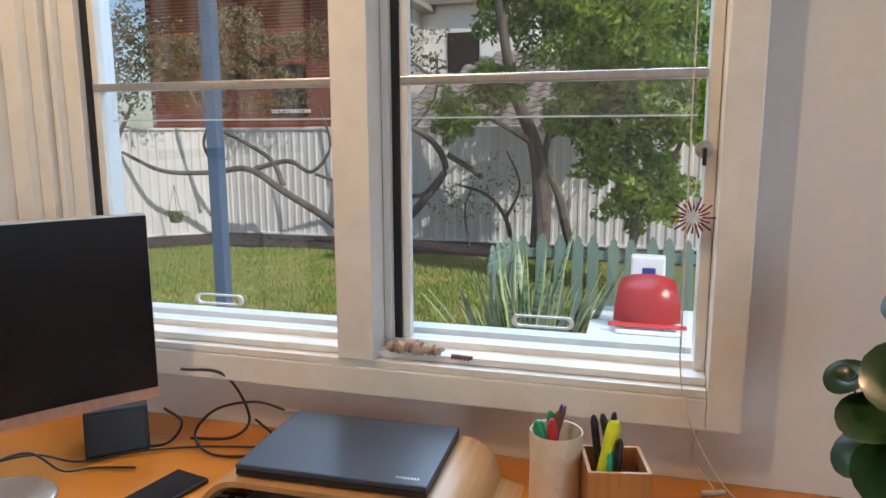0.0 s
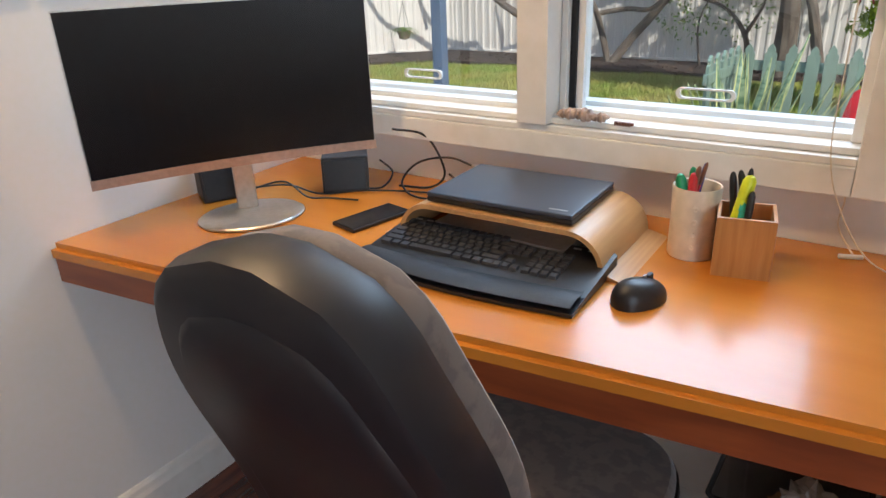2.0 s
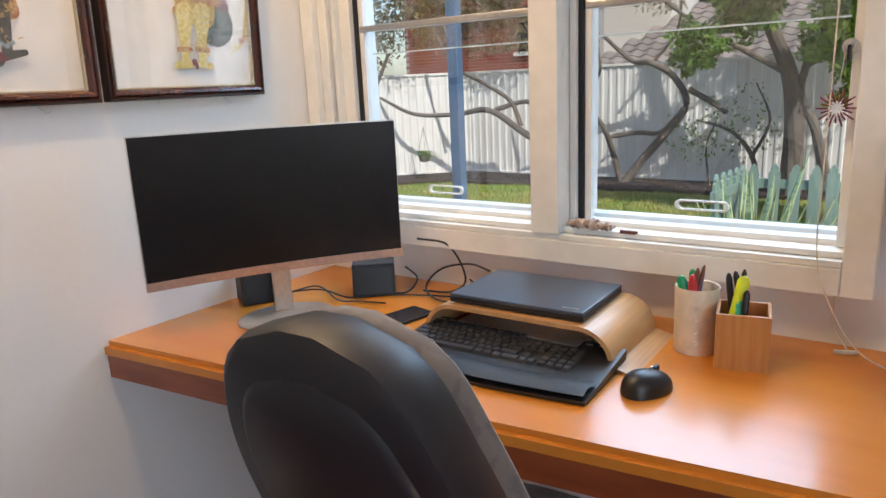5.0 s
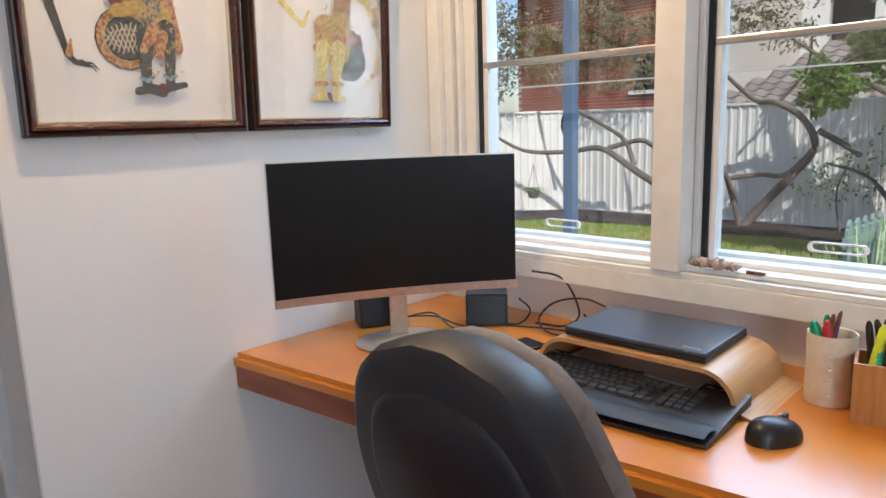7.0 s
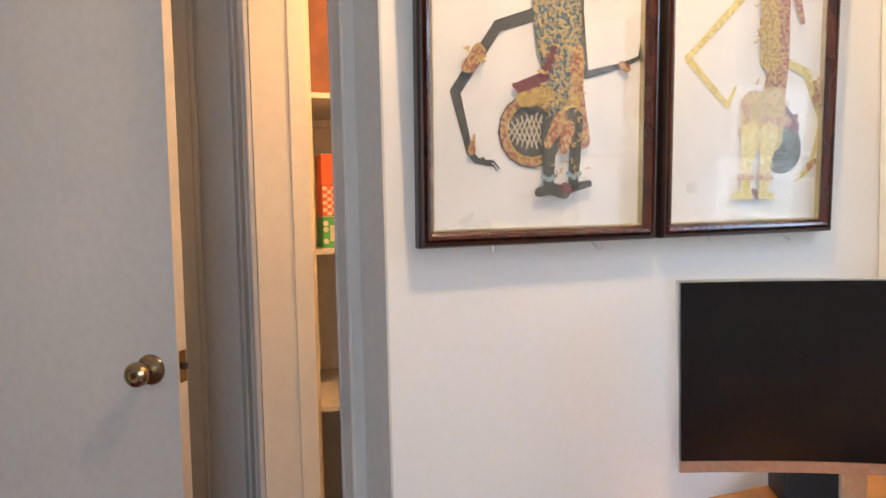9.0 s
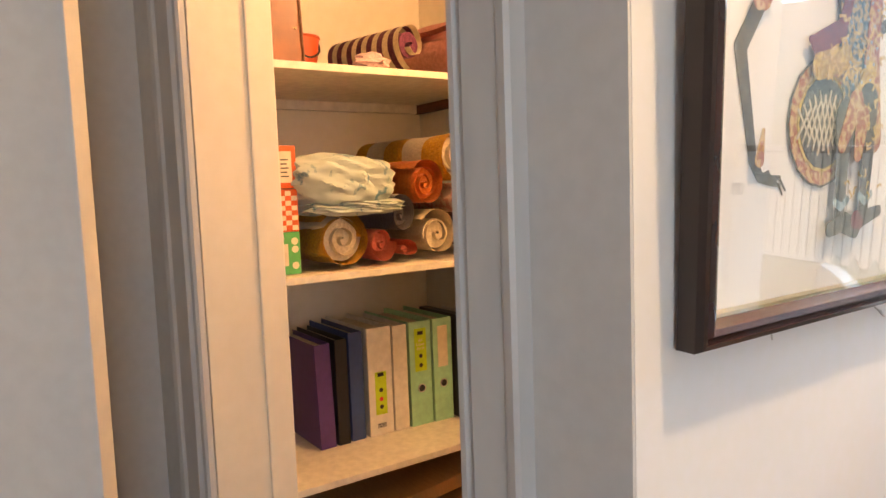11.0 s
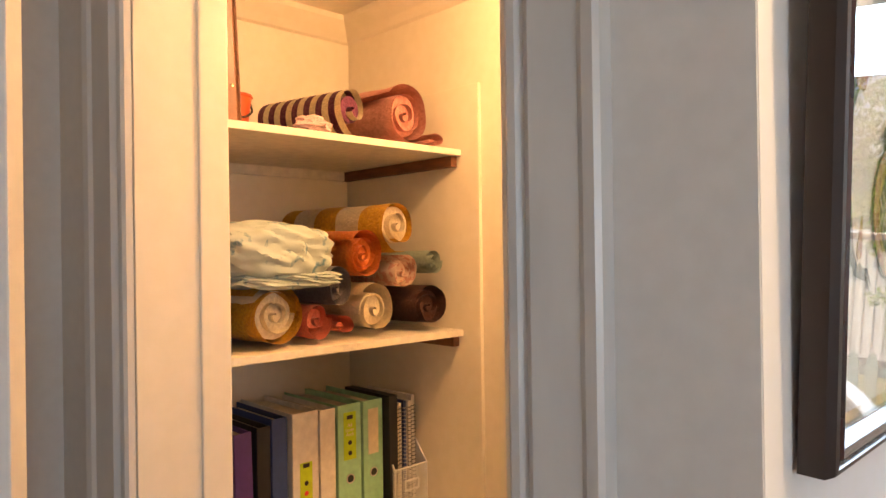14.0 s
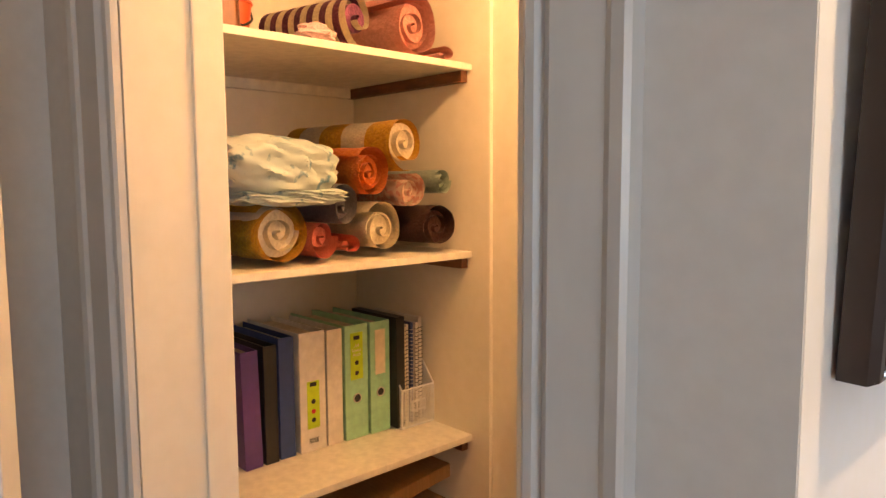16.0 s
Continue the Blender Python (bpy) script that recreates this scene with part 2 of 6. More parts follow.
def tube(bm, pts, r, n=8, r2=None):
    """A round tube through points, tapering from r to r2."""
    pts = [Vector(p) for p in pts]
    rings = []
    up = Vector((.13, .2, 1)).normalized()
    for i, p in enumerate(pts):
        d = (pts[min(i + 1, len(pts) - 1)] - pts[max(i - 1, 0)]).normalized()
        a = d.cross(up)
        a = a.normalized() if a.length > 1e-3 else Vector((1, 0, 0))
        b = d.cross(a).normalized()
        k = i / max(1, len(pts) - 1)
        rr = r if r2 is None else r + (r2 - r) * k
        rings.append([bm.verts.new(p + a * math.cos(2 * math.pi * j / n) * rr + b * math.sin(2 * math.pi * j / n) * rr) for j in range(n)])
    for a, b in zip(rings, rings[1:]):
        for j in range(n):
            bm.faces.new((a[j], b[j], b[(j + 1) % n], a[(j + 1) % n]))
    bm.faces.new(rings[0]), bm.faces.new(rings[-1][::-1])


def smooth_path(pts, n=6):
    """Catmull-Rom points through a few corners."""
    P = [Vector(p) for p in pts]
    P = [P[0] * 2 - P[1]] + P + [P[-1] * 2 - P[-2]]
    out = []
    for i in range(1, len(P) - 2):
        for k in range(n):
            t = k / n
            out.append(.5 * ((2 * P[i]) + (-P[i - 1] + P[i + 1]) * t + (2 * P[i - 1] - 5 * P[i] + 4 * P[i + 1] - P[i + 2]) * t * t + (-P[i - 1] + 3 * P[i] - 3 * P[i + 1] + P[i + 2]) * t ** 3))
    return out + [P[-2]]


def prism(bm, pts, z0, z1, idx=0):
    """A plan outline pulled up from z0 to z1."""
    lo = [bm.verts.new((x, y, z0)) for x, y in pts]
    hi = [bm.verts.new((x, y, z1)) for x, y in pts]
    n = len(pts)
    fs = [bm.faces.new(lo[::-1]), bm.faces.new(hi)]
    fs += [bm.faces.new((lo[i], lo[(i + 1) % n], hi[(i + 1) % n], hi[i])) for i in range(n)]
    for f in fs:
        f.material_index = idx
    return lo + hi


def fixnormals(bm):
    bmesh.ops.recalc_face_normals(bm, faces=bm.faces)
    return bm


# ---- structure of the room ----
WALLROT = pose(0, -1.141, 0, 0, 0, 188.6)     # runs from the picture wall's end to the door corner
T = .10
H = 2.50
WZ0, WZ1 = .968, 2.02
setting("floor_slab", bx(-3.2, 3.3, -3.5, .24, -.12, -.022), M["darkplastic"], "dark base under the floorboards")
setting("wall_west", bx(-T, 0, -1.137, .03, 0, H), M["wall"], "white painted wall with framed pictures")
bm = bmesh.new()
for b in ((-1.9, .045, 0, H), (1.356, 3.3, 0, H), (.045, 1.356, 0, WZ0 - .035), (.045, 1.356, WZ1, H)):
    box(bm, b[0], b[1], .03, .24, b[2], b[3])
setting("wall_north", bm, M["wall"], "white painted wall around the window")
# the opening is never in view; it is added for the fill lamp
bm = bmesh.new()
for a, b, c, d in ((-3.5, -2.97, 0, H), (-1.93, .03, 0, H), (-2.97, -1.93, 0, .95), (-2.97, -1.93, 2.05, H)):
    box(bm, 3.2, 3.3, a, b, c, d)
setting("wall_east", bm, M["wall"], "plain white wall with an added, unseen window opening")
setting("wall_south", bx(-3.2, 3.3, -3.6, -3.5, 0, H), M["wall"], "plain white wall")
setting("ceiling", bx(-3.2, 3.3, -3.6, .24, H, H + .1), M["ceil"], "white ceiling")
OP0, OP1, OPH = .190, .796, 2.10
bm = bmesh.new()
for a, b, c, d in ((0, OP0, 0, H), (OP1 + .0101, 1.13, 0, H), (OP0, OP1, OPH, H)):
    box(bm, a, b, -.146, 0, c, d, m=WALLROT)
setting("wall_lobby", bm, M["shadedwall"], "painted wall beside the cupboard opening, its grey shade put in the colour")
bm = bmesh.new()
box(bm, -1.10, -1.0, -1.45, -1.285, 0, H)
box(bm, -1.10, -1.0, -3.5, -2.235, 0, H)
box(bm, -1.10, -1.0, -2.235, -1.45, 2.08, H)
setting("wall_door_side", bm, M["shadedwall"], "painted wall around the open door")
setting("wall_far_hall", bx(-3.3, -3.2, -3.6, .24, 0, H), M["cream"], "plain hall wall")


def casing(name, w, h0, h1, m, material, label, d=.022):
    """A moulded architrave board: flat, with a bead at the inner edge and a back band at the outer one."""
    prof = [(0, 0), (0, .010), (.004, .014), (.012, .015), (.018, .010), (.022, .014), (.026, .018), (.074 * w / .095, .018), (.080 * w / .095, .022), (w - .004, .024), (w, .020), (w, 0)]
    b = bmesh.new()
    lo = [b.verts.new((x, y, h0)) for x, y in prof]
    hi = [b.verts.new((x, y, h1)) for x, y in prof]
    b.faces.new(lo[::-1]), b.faces.new(hi)
    for i in range(len(prof)):
        j = (i + 1) % len(prof)
        b.faces.new((lo[i], lo[j], hi[j], hi[i]))
    fixnormals(b)
    bmesh.ops.transform(b, matrix=m, verts=b.verts)
    return setting(name, b, material, label)


# cupboard opening: casings, jambs and stops
MIR = Matrix.Scale(-1, 4, (1, 0, 0))
casing("trim_cupboard_east", .088, 0, OPH + .095, WALLROT @ Matrix.Translation((OP0, 0, 0)) @ MIR, M["greytrim"], "grey gloss moulded architrave")
casing("trim_cupboard_west", .095, 0, OPH + .095, WALLROT @ Matrix.Translation((OP1, 0, 0)), M["greytrim"], "grey gloss moulded architrave")
bm = bmesh.new()
box(bm, OP1 - .001, OP1 + .010, -.150, -.002, 0, OPH, m=WALLROT, bevel=.001)
box(bm, OP1 - .006, OP1 + .009, -.151, -.100, 0, OPH, m=WALLROT, bevel=.003)
box(bm, OP0 - .004, OP0 + .012, -.150, -.002, 0, OPH, m=WALLROT, bevel=.001)
box(bm, OP0, OP1, -.150, -.002, OPH - .014, OPH + .002, m=WALLROT)
setting("door_frame_cupboard", bm, M["cream"], "cream gloss door lining with stop bead")

# cupboard interior
CX0, CY1, CZ = -1.726, -.206, 2.24
bm = bmesh.new()
box(bm, CX0 - .08, CX0, -1.36, CY1 + .08, 0, H)
box(bm, CX0, -T, CY1, CY1 + .1, 0, H)
box(bm, CX0, -1.14, -1.36, -1.262, 0, H)
box(bm, CX0, -1.02, -1.262, -1.06, 0, H)
setting("wall_cupboard", bm, M["cream"], "cream painted cupboard walls")
setting("ceiling_cupboard", bx(CX0, -T, -1.0, CY1, CZ, CZ + .05), M["cream"], "cream cupboard ceiling")
bm = bmesh.new()
for m4, ln in ((pose(CX0, CY1, CZ), 1.62), (pose(CX0, CY1, CZ, 0, 0, -90) @ Matrix.Scale(-1, 4, (0, 1, 0)), .8)):
    prof = [(0, 0), (-.07, 0), (-.062, -.014), (-.03, -.045), (-.012, -.066), (0, -.072)]
    a = [bm.verts.new(m4 @ Vector((0, y, z))) for y, z in prof]
    b = [bm.verts.new(m4 @ Vector((ln, y, z))) for y, z in prof]
    for i in range(len(prof)):
        j = (i + 1) % len(prof)
        bm.faces.new((a[i], a[j], b[j], b[i]))
fixnormals(bm)
setting("trim_cupboard_cornice", bm, M["cream"], "cream timber cornice")
setting("trim_cupboard_lining", bx(CX0, -1.117, CY1 - .012, CY1, 0, 1.93, bevel=.001), M["cream"], "cream lining panel on the cupboard wall")
SH = (1.752, 1.244, .722)
cup = thing("built_in_shelves", "three cream shelves on brown timber cleats in a wall cupboard", "shelves", pose(-1.45, -.62, 0))
for z in SH:
    part("shelf", bx(CX0 + 1.45 + .001, -1.183 + 1.45, -1.058 + .62, -.2185 + .62, z - .018, z, bevel=.0015), M["shelf"], cup)
    part("cleat", bx(CX0 + 1.45 + .002, -1.20 + 1.45, -.242 + .62, -.2185 + .62, z - .048, z - .018, bevel=.001), M["cleat"], cup, "dark brown timber cleat")
    part("cleat", bx(CX0 + 1.45 + .001, CX0 + 1.45 + .02, -1.05 + .62, -.243 + .62, z - .048, z - .018, bevel=.001), M["shelf"], cup)

# room door and its casing
casing("trim_door_north", .085, 0, 2.16, pose(-1.0, -1.470, 0, 0, 0, 90) @ Matrix.Scale(-1, 4, (0, 1, 0)), M["greytrim"], "moulded door architrave")
bm = bmesh.new()
box(bm, -1.102, -.998, -1.485, -1.467, 0, 2.08, bevel=.002)
box(bm, -1.102, -1.045, -1.50, -1.485, 0, 2.08, bevel=.002)
setting("door_frame_room", bm, M["cream"], "cream door lining")
DM = pose(-1.015, -2.158, 0, 0, 0, 57.4)
door = thing("door_1", "white painted flush door standing ajar with an aged brass knob", "door", DM)
door["kind"] = "structure"
part("door_leaf", bx(0, .85, -.036, 0, .008, 2.04, bevel=.002), M["shadedwall"], door, "plain flush painted door leaf")
bm = bmesh.new()
KM = pose(.785, -.036, 1.030, 90, 0, 0)
lathe(bm, [(.0335, 0), (.034, .003), (.031, .007), (.02, .010), (.0125, .014), (.0115, .024), (.014, .030), (.022, .036), (.0265, .045), (.027, .052), (.024, .060), (.015, .0645), (0.0142, .063), (.0001, .063)], 32, KM)
part("door_knob", bm, M["brass"], door, "aged brass round knob with a turn button", smooth=True)
bm = bmesh.new()
box(bm, -.0015, .0015, .058, .072, -.006, .006, m=pose(.785, -.036, 1.030) @ Matrix.Scale(-1, 4, (0, 1, 0)))
part("thumb_turn", bm, M["brass"], door)
part("latch_plate", bx(.849, .8515, -.030, -.006, 1.00, 1.07), M["brass"], door)
part("latch_bolt", bx(.851, .860, -.024, -.012, 1.029, 1.043), M["blackplastic"], door)

# skirting boards
bm = bmesh.new()


def skirting(bm, m4, ln):
    prof = [(0, 0), (.016, 0), (.016, .085), (.012, .098), (.010, .11), (.004, .118), (0, .12)]
    a = [bm.verts.new(m4 @ Vector((0, y, z))) for y, z in prof]
    b = [bm.verts.new(m4 @ Vector((ln, y, z))) for y, z in prof]
    for i in range(len(prof)):
        j = (i + 1) % len(prof)
        bm.faces.new((a[i], a[j], b[j], b[i]))
    bm.faces.new(a), bm.faces.new(b[::-1])


skirting(bm, pose(0, .03, 0, 0, 0, -90), 1.168)
skirting(bm, pose(3.2, .03, 0, 0, 0, 180), 3.18)
fixnormals(bm)
setting("baseboard", bm, M["trim"], "white moulded skirting board")

# ---- window ----
win = thing("window_1", "white timber double window with sliding glass panes", "window", pose(0, 0, 0))
win["kind"] = "structure"
bm = bmesh.new()
# casing all round
box(bm, 1.356, 1.410, -.022, .03, .893, WZ1 + .07, bevel=.003)
box(bm, .002, .045, -.022, .03, .893, WZ1 + .07, bevel=.003)
box(bm, .0455, 1.3555, -.022, .03, WZ1, WZ1 + .07, bevel=.003)
box(bm, .0455, 1.3555, -.022, .03, .893, .946, bevel=.003)
part("casing", bm, M["trim"], win, "white painted window casing")
bm = bmesh.new()
box(bm, .0455, 1.3695, .03, .24, .935, .962, bevel=.002)
box(bm, .0455, 1.3555, -.018, .028, .9465, .960, bevel=.002)
box(bm, .0455, 1.3555, .001, .06, .9605, .974, bevel=.003)
part("window_sill", bm, M["trim"], win, "white painted sill board")
part("mullion", bx(.715, .785, -.026, .20, .961, WZ1, bevel=.003), M["trim"], win, "white painted centre post")
for a, b in ((.046, .714), (.786, 1.355)):
    lft, rgt = (a + .10, b - .004) if a < .5 else (a + .028, b - .03)
    bm = bmesh.new()
    # stepped frame: outer jamb, bead, sliding channel
    for x0, x1 in ((a, lft - .014), (rgt + .012, b)):
        box(bm, x0, x1, .035, .095, .975, WZ1, bevel=.002)
    if a < .5:
        box(bm, a, a + .03, .0, .035, .975, WZ1, bevel=.002)
        box(bm, a + .036, a + .05, .012, .0345, .975, WZ1, bevel=.004)
    box(bm, a, b, .035, .20, WZ1 - .03, WZ1, bevel=.002)
    box(bm, a + .001, b - .001, .05, .09, .967, .986, bevel=.002)
    box(bm, a + .001, b - .001, .11, .15, .967, .992, bevel=.002)
    part("window_frame", bm, M["trim"], win)
    part("slide_channel", bx(lft - .013, lft, .05, .062, .986, WZ1 - .03), M["blackplastic"], win, "dark sliding channel")
    bm = bmesh.new()
    box(bm, lft + .0005, lft + .016, .055, .075, .987, WZ1 - .03, bevel=.001)
    part("pane_edge", bm, M["trim"], win)
    g = part("pane", bx(lft + .017, rgt, .061, .065, .987, 1.464), M["glass"], win, "clear lower sliding pane")
    g.visible_shadow = False
    g = part("pane", bx(lft + .017, rgt, .086, .090, 1.40, WZ1 - .03), M["glass"], win, "clear upper sliding pane")
    g.visible_shadow = False
    part("pane_rail", bx(lft + .001, rgt + .011, .052, .074, 1.456, 1.472, bevel=.003), M["silver"], win, "pale metal rail along the pane's top")
    part("pane_rim", bx(lft + .017, rgt, .085, .091, 1.3965, 1.3995), M["glassedge"], win)
    cx = .415 if a < .5 else 1.080
    bm = bmesh.new()
    n = 10
    ring = []
    for k in range(2 * n):
        s = 1 if k < n else -1
        an = -math.pi / 2 + math.pi * (k % n) / (n - 1)
        ring.append(Vector((s * (.045 + .011 * math.cos(an)), 0, s * .011 * math.sin(an))))
    for k in range(2 * n):
        p, q = ring[k], ring[(k + 1) % (2 * n)]
        vs = [bm.verts.new((cx + v.x * f, y, 1.034 + v.z * f * (1 if f > .9 else .8))) for v in (p, q) for f, y in ((1.0, .060), (1.0, .054), (.86, .054), (.86, .060))]
        for u in range(4):
            bm.faces.new((vs[u], vs[(u + 1) % 4], vs[4 + (u + 1) % 4], vs[4 + u]))
    fixnormals(bm)
    part("finger_pull", bm, M["white"], win, "clear-white oval finger pull")
part("window_catch", bx(.690, .716, .03, .05, 1.348, 1.378, bevel=.004), M["blackplastic"], win)
bm = bmesh.new()
lathe(bm, [(.014, 0), (.014, .006), (.007, .008), (.006, .016), (.0001, .016)], 20, pose(1.334, .032, 1.343, 90, 0, 0))
part("window_catch", bm, M["silver"], win, "small round metal lock", smooth=True)
part("lock_key", bx(1.331, 1.337, .006, .018, 1.318, 1.346, bevel=.002), M["blackplastic"], win)


# ---- desk ----
desk = thing("built_in_desk", "orange varnished timber desk built in under the window", "desk", pose(0, 0, 0))
DZ = .783


def front(x):
    return -.706 + .120 * x


EX = 2.6
bm = bmesh.new()
prism(bm, [(.002, front(0)), (EX, front(EX)), (EX, .028), (.002, .028)], DZ - .03, DZ)
bmesh.ops.bevel(bm, geom=[e for e in bm.edges if abs(e.verts[0].co.z - DZ) < .01 and abs(e.verts[1].co.z - DZ) < .01 and e.verts[0].co.y < -.2 and e.verts[1].co.y < -.2], offset=.012, segments=4, affect="EDGES")
part("desk_top", fixnormals(bm), M["desk"], desk, "orange varnished desk top with a rounded edge", smooth=True)
bm = bmesh.new()
prism(bm, [(.003, front(0) + .004), (EX, front(EX) + .004), (EX, front(EX) + .026), (.003, front(0) + .026)], DZ - .085, DZ - .0305)
part("edge_board", fixnormals(bm), M["fascia"], desk, "dark red-brown timber edge board")
part("side_panel", bx(EX - .03, EX, -.35, .028, 0, DZ - .031), M["drawer"], desk)


# drawers under the desk
cab = thing("drawer_unit", "honey timber drawer unit under the desk", "drawer unit", pose(1.50, -.36, 0))
part("body", bx(.012, .5, .02, .36, .02, .664), M["drawer"], cab)
for i, (a, b) in enumerate(((.03, .318), (.325, .660))):
    if i == 0:
        part("drawer", bx(.012, .5, .0, .0195, a, b, bevel=.003), M["drawer"], cab)
    else:
        part("open_shelf_back", bx(.03, .49, .012, .0195, a, b, bevel=.002), M["fascia"], cab)


# ---- window-side things on the desk ----
def monitor():
    W, Hh, R = .598, .337, 1.8
    c = Vector((.252, -.385, 0))
    yaw = 59.4
    m = thing("computer_monitor", "large curved black monitor on a round silver foot, switched off", "monitor", pose(c.x, c.y, DZ, 0, 0, yaw))
    z0, z1 = .111, .111 + Hh

    def shell(y0, y1, a, b, x0=-W / 2, x1=W / 2, n=20):
        bm = bmesh.new()
        cols = []
        for i in range(n + 1):
            x = x0 + (x1 - x0) * i / n
            sag = (W / 2) ** 2 / (2 * R) - x * x / (2 * R)
            cols.append([bm.verts.new((x, y + sag, z)) for y, z in ((y0, a), (y1, a), (y1, b), (y0, b))])
        for p, q in zip(cols, cols[1:]):
            for k in range(4):
                bm.faces.new((p[k], q[k], q[(k + 1) % 4], p[(k + 1) % 4]))
        bm.faces.new(cols[0]), bm.faces.new(cols[-1][::-1])
        return fixnormals(bm)
    part("screen", shell(-.002, .004, z0 + .020, z1 - .002, -W / 2 + .003, W / 2 - .003), M["screen"], m, "dark switched-off curved screen")
    part("back_shell", shell(.004, .030, z0 + .002, z1), M["silver"], m, "silver back shell")
    part("chin", shell(-.004, .0038, z0, z0 + .0195), M["chin"], m, "brushed silver chin strip")
    bm = bmesh.new()
    box(bm, -.022, .022, .035, .050, .008, .16, bevel=.004, m=pose(0, .0, 0, 0, 0, 0))
    box(bm, -.05, .05, .030, .052, .14, .30, bevel=.004)
    part("neck", bm, M["silver"], m, "silver stand neck")
    bm = bmesh.new()
    lathe(bm, [(.0001, 0), (.100, 0), (.103, .002), (.103, .005), (.099, .008), (.03, .010), (.0001, .010)], 56, pose(0, .0, 0), 1.12, .92)
    part("foot", bm, M["silver"], m, "round silver foot", smooth=True)
    return m


monitor()


def speaker(x, y, yaw, label):
    s = thing("desk_speaker", label, "speaker", pose(x, y, DZ, 0, 0, yaw), "pair of desk speakers")
    bm = bmesh.new()
    vs = box(bm, -.055, .055, -.045, .05, 0, .082, bevel=.004)
    for v in vs:
        if v.co.y < 0:
            v.co.y += (v.co.z) * .25
    part("cabinet", bm, M["darkplastic"], s)
    bm = bmesh.new()
    vs = box(bm, -.049, .049, -.049, -.0455, .006, .076, bevel=.001)
    for v in vs:
        v.co.y += v.co.z * .25
    part("grille", bm, M["blackplastic"], s)
    return s


speaker(.300, -.125, 40, "black desk speaker with a cloth grille beside tangled cables")
speaker(.075, -.315, 62, "black desk speaker half hidden behind the monitor")


def bent_stand():
    s = thing("laptop_riser", "bent light plywood arch riser standing over a keyboard", "laptop riser", pose(.822, -.195, DZ, 0, 0, 1))
    # arch outline across x, seen from the front
    w, h, th, r = .252, .078, .009, .068
    out = []
    for k in range(9):
        a = math.pi / 2 * k / 8
        out.append((-w + .040 + r - r * math.cos(a) - .0, h - r + r * math.sin(a)))
    top = out[-1][0]
    left = [(-w, 0), (-w + .022, .006)] + out
    pts = left + [(-x, z) for x, z in left[::-1]]
    bm = bmesh.new()
    n = len(pts)
    rows = []
    for yy, flare in ((-.12, 0), (.12, 0)):
        o, i = [], []
        for k, (x, z) in enumerate(pts):
            a, b = Vector(pts[max(0, k - 1)]), Vector(pts[min(n - 1, k + 1)])
            d = (b - a).normalized()
            nx = Vector((d.y, -d.x))
            o.append(bm.verts.new((x, yy, z)))
            i.append(bm.verts.new((x + nx.x * th, yy, max(z + nx.y * th, 0))))
        rows.append((o, i))
    (o0, i0), (o1, i1) = rows
    for k in range(n - 1):
        for a, b in ((o0, o1), (i0, i1), (o0, i0), (o1, i1)):
            bm.faces.new((a[k], a[k + 1], b[k + 1], b[k]))
    for k in (0, n - 1):
        bm.faces.new((o0[k], i0[k], i1[k], o1[k]))
    part("arch", fixnormals(bm), M["bamboo"], s, smooth=True)
    return s


bent_stand()
# papers and notebooks under the riser
nb = thing("paper_stack", "stack of magazines and papers under the riser", "papers", pose(.82, -.18, DZ, 0, 0, -3))
for i in range(5):
    part("magazine", bx(-.15 + .004 * (i % 3), .15 - .003 * i, -.105, .10, .006 * i, .006 * i + .0055, bevel=.0008), M["paper" if i % 2 else "silver"], nb)

lap = thing("closed_laptop", "closed dark blue-grey laptop lying on the plywood riser", "laptop", pose(.817, -.194, DZ + .0785, 0, 0, 1.7))
LX, LY = .149, .105
part("base", bx(-LX, LX, -LY, LY, .002, .0115, bevel=.002), M["blackplastic"], lap)
part("lid", bx(-LX, LX, -LY - .001, LY, .012, .0205, bevel=.003), M["laptop"], lap, "closed dark laptop lid")
part("hinge", bx(-LX + .03, LX - .03, LY - .004, LY + .008, .004, .014, bevel=.003), M["blackplastic"], lap)
for dx in (-.12, .12):
    part("foot", bx(dx - .012, dx + .012, -.09, -.08, 0, .002), M["blackplastic"], lap)


def text_mesh(name, body, size, m, material, parent, label="", depth=.0002):
    c = bpy.data.curves.new(name, "FONT")
    c.body, c.size, c.extrude, c.align_x, c.align_y = body, size, depth, "CENTER", "CENTER"
    tmp = bpy.data.objects.new(name, c)
    scene.collection.objects.link(tmp)
    me = bpy.data.meshes.new_from_object(tmp.evaluated_get(bpy.context.evaluated_depsgraph_get()))
    bpy.data.objects.remove(tmp)
    me.materials.clear()
    me.materials.append(material)
    ob = new(name, me)
    ob.parent = parent
    ob.matrix_local = m
    if label:
        ob["label"] = label
    return ob


bm = bmesh.new()
for i in range(8):
    box(bm, -.018 + i * .0045, -.0155 + i * .0045, -.003, .003, .0206, .0209)
part("lid_badge", bm, M["silver"], lap).matrix_local = pose(.115, -.087, 0, 0, 0, 180)


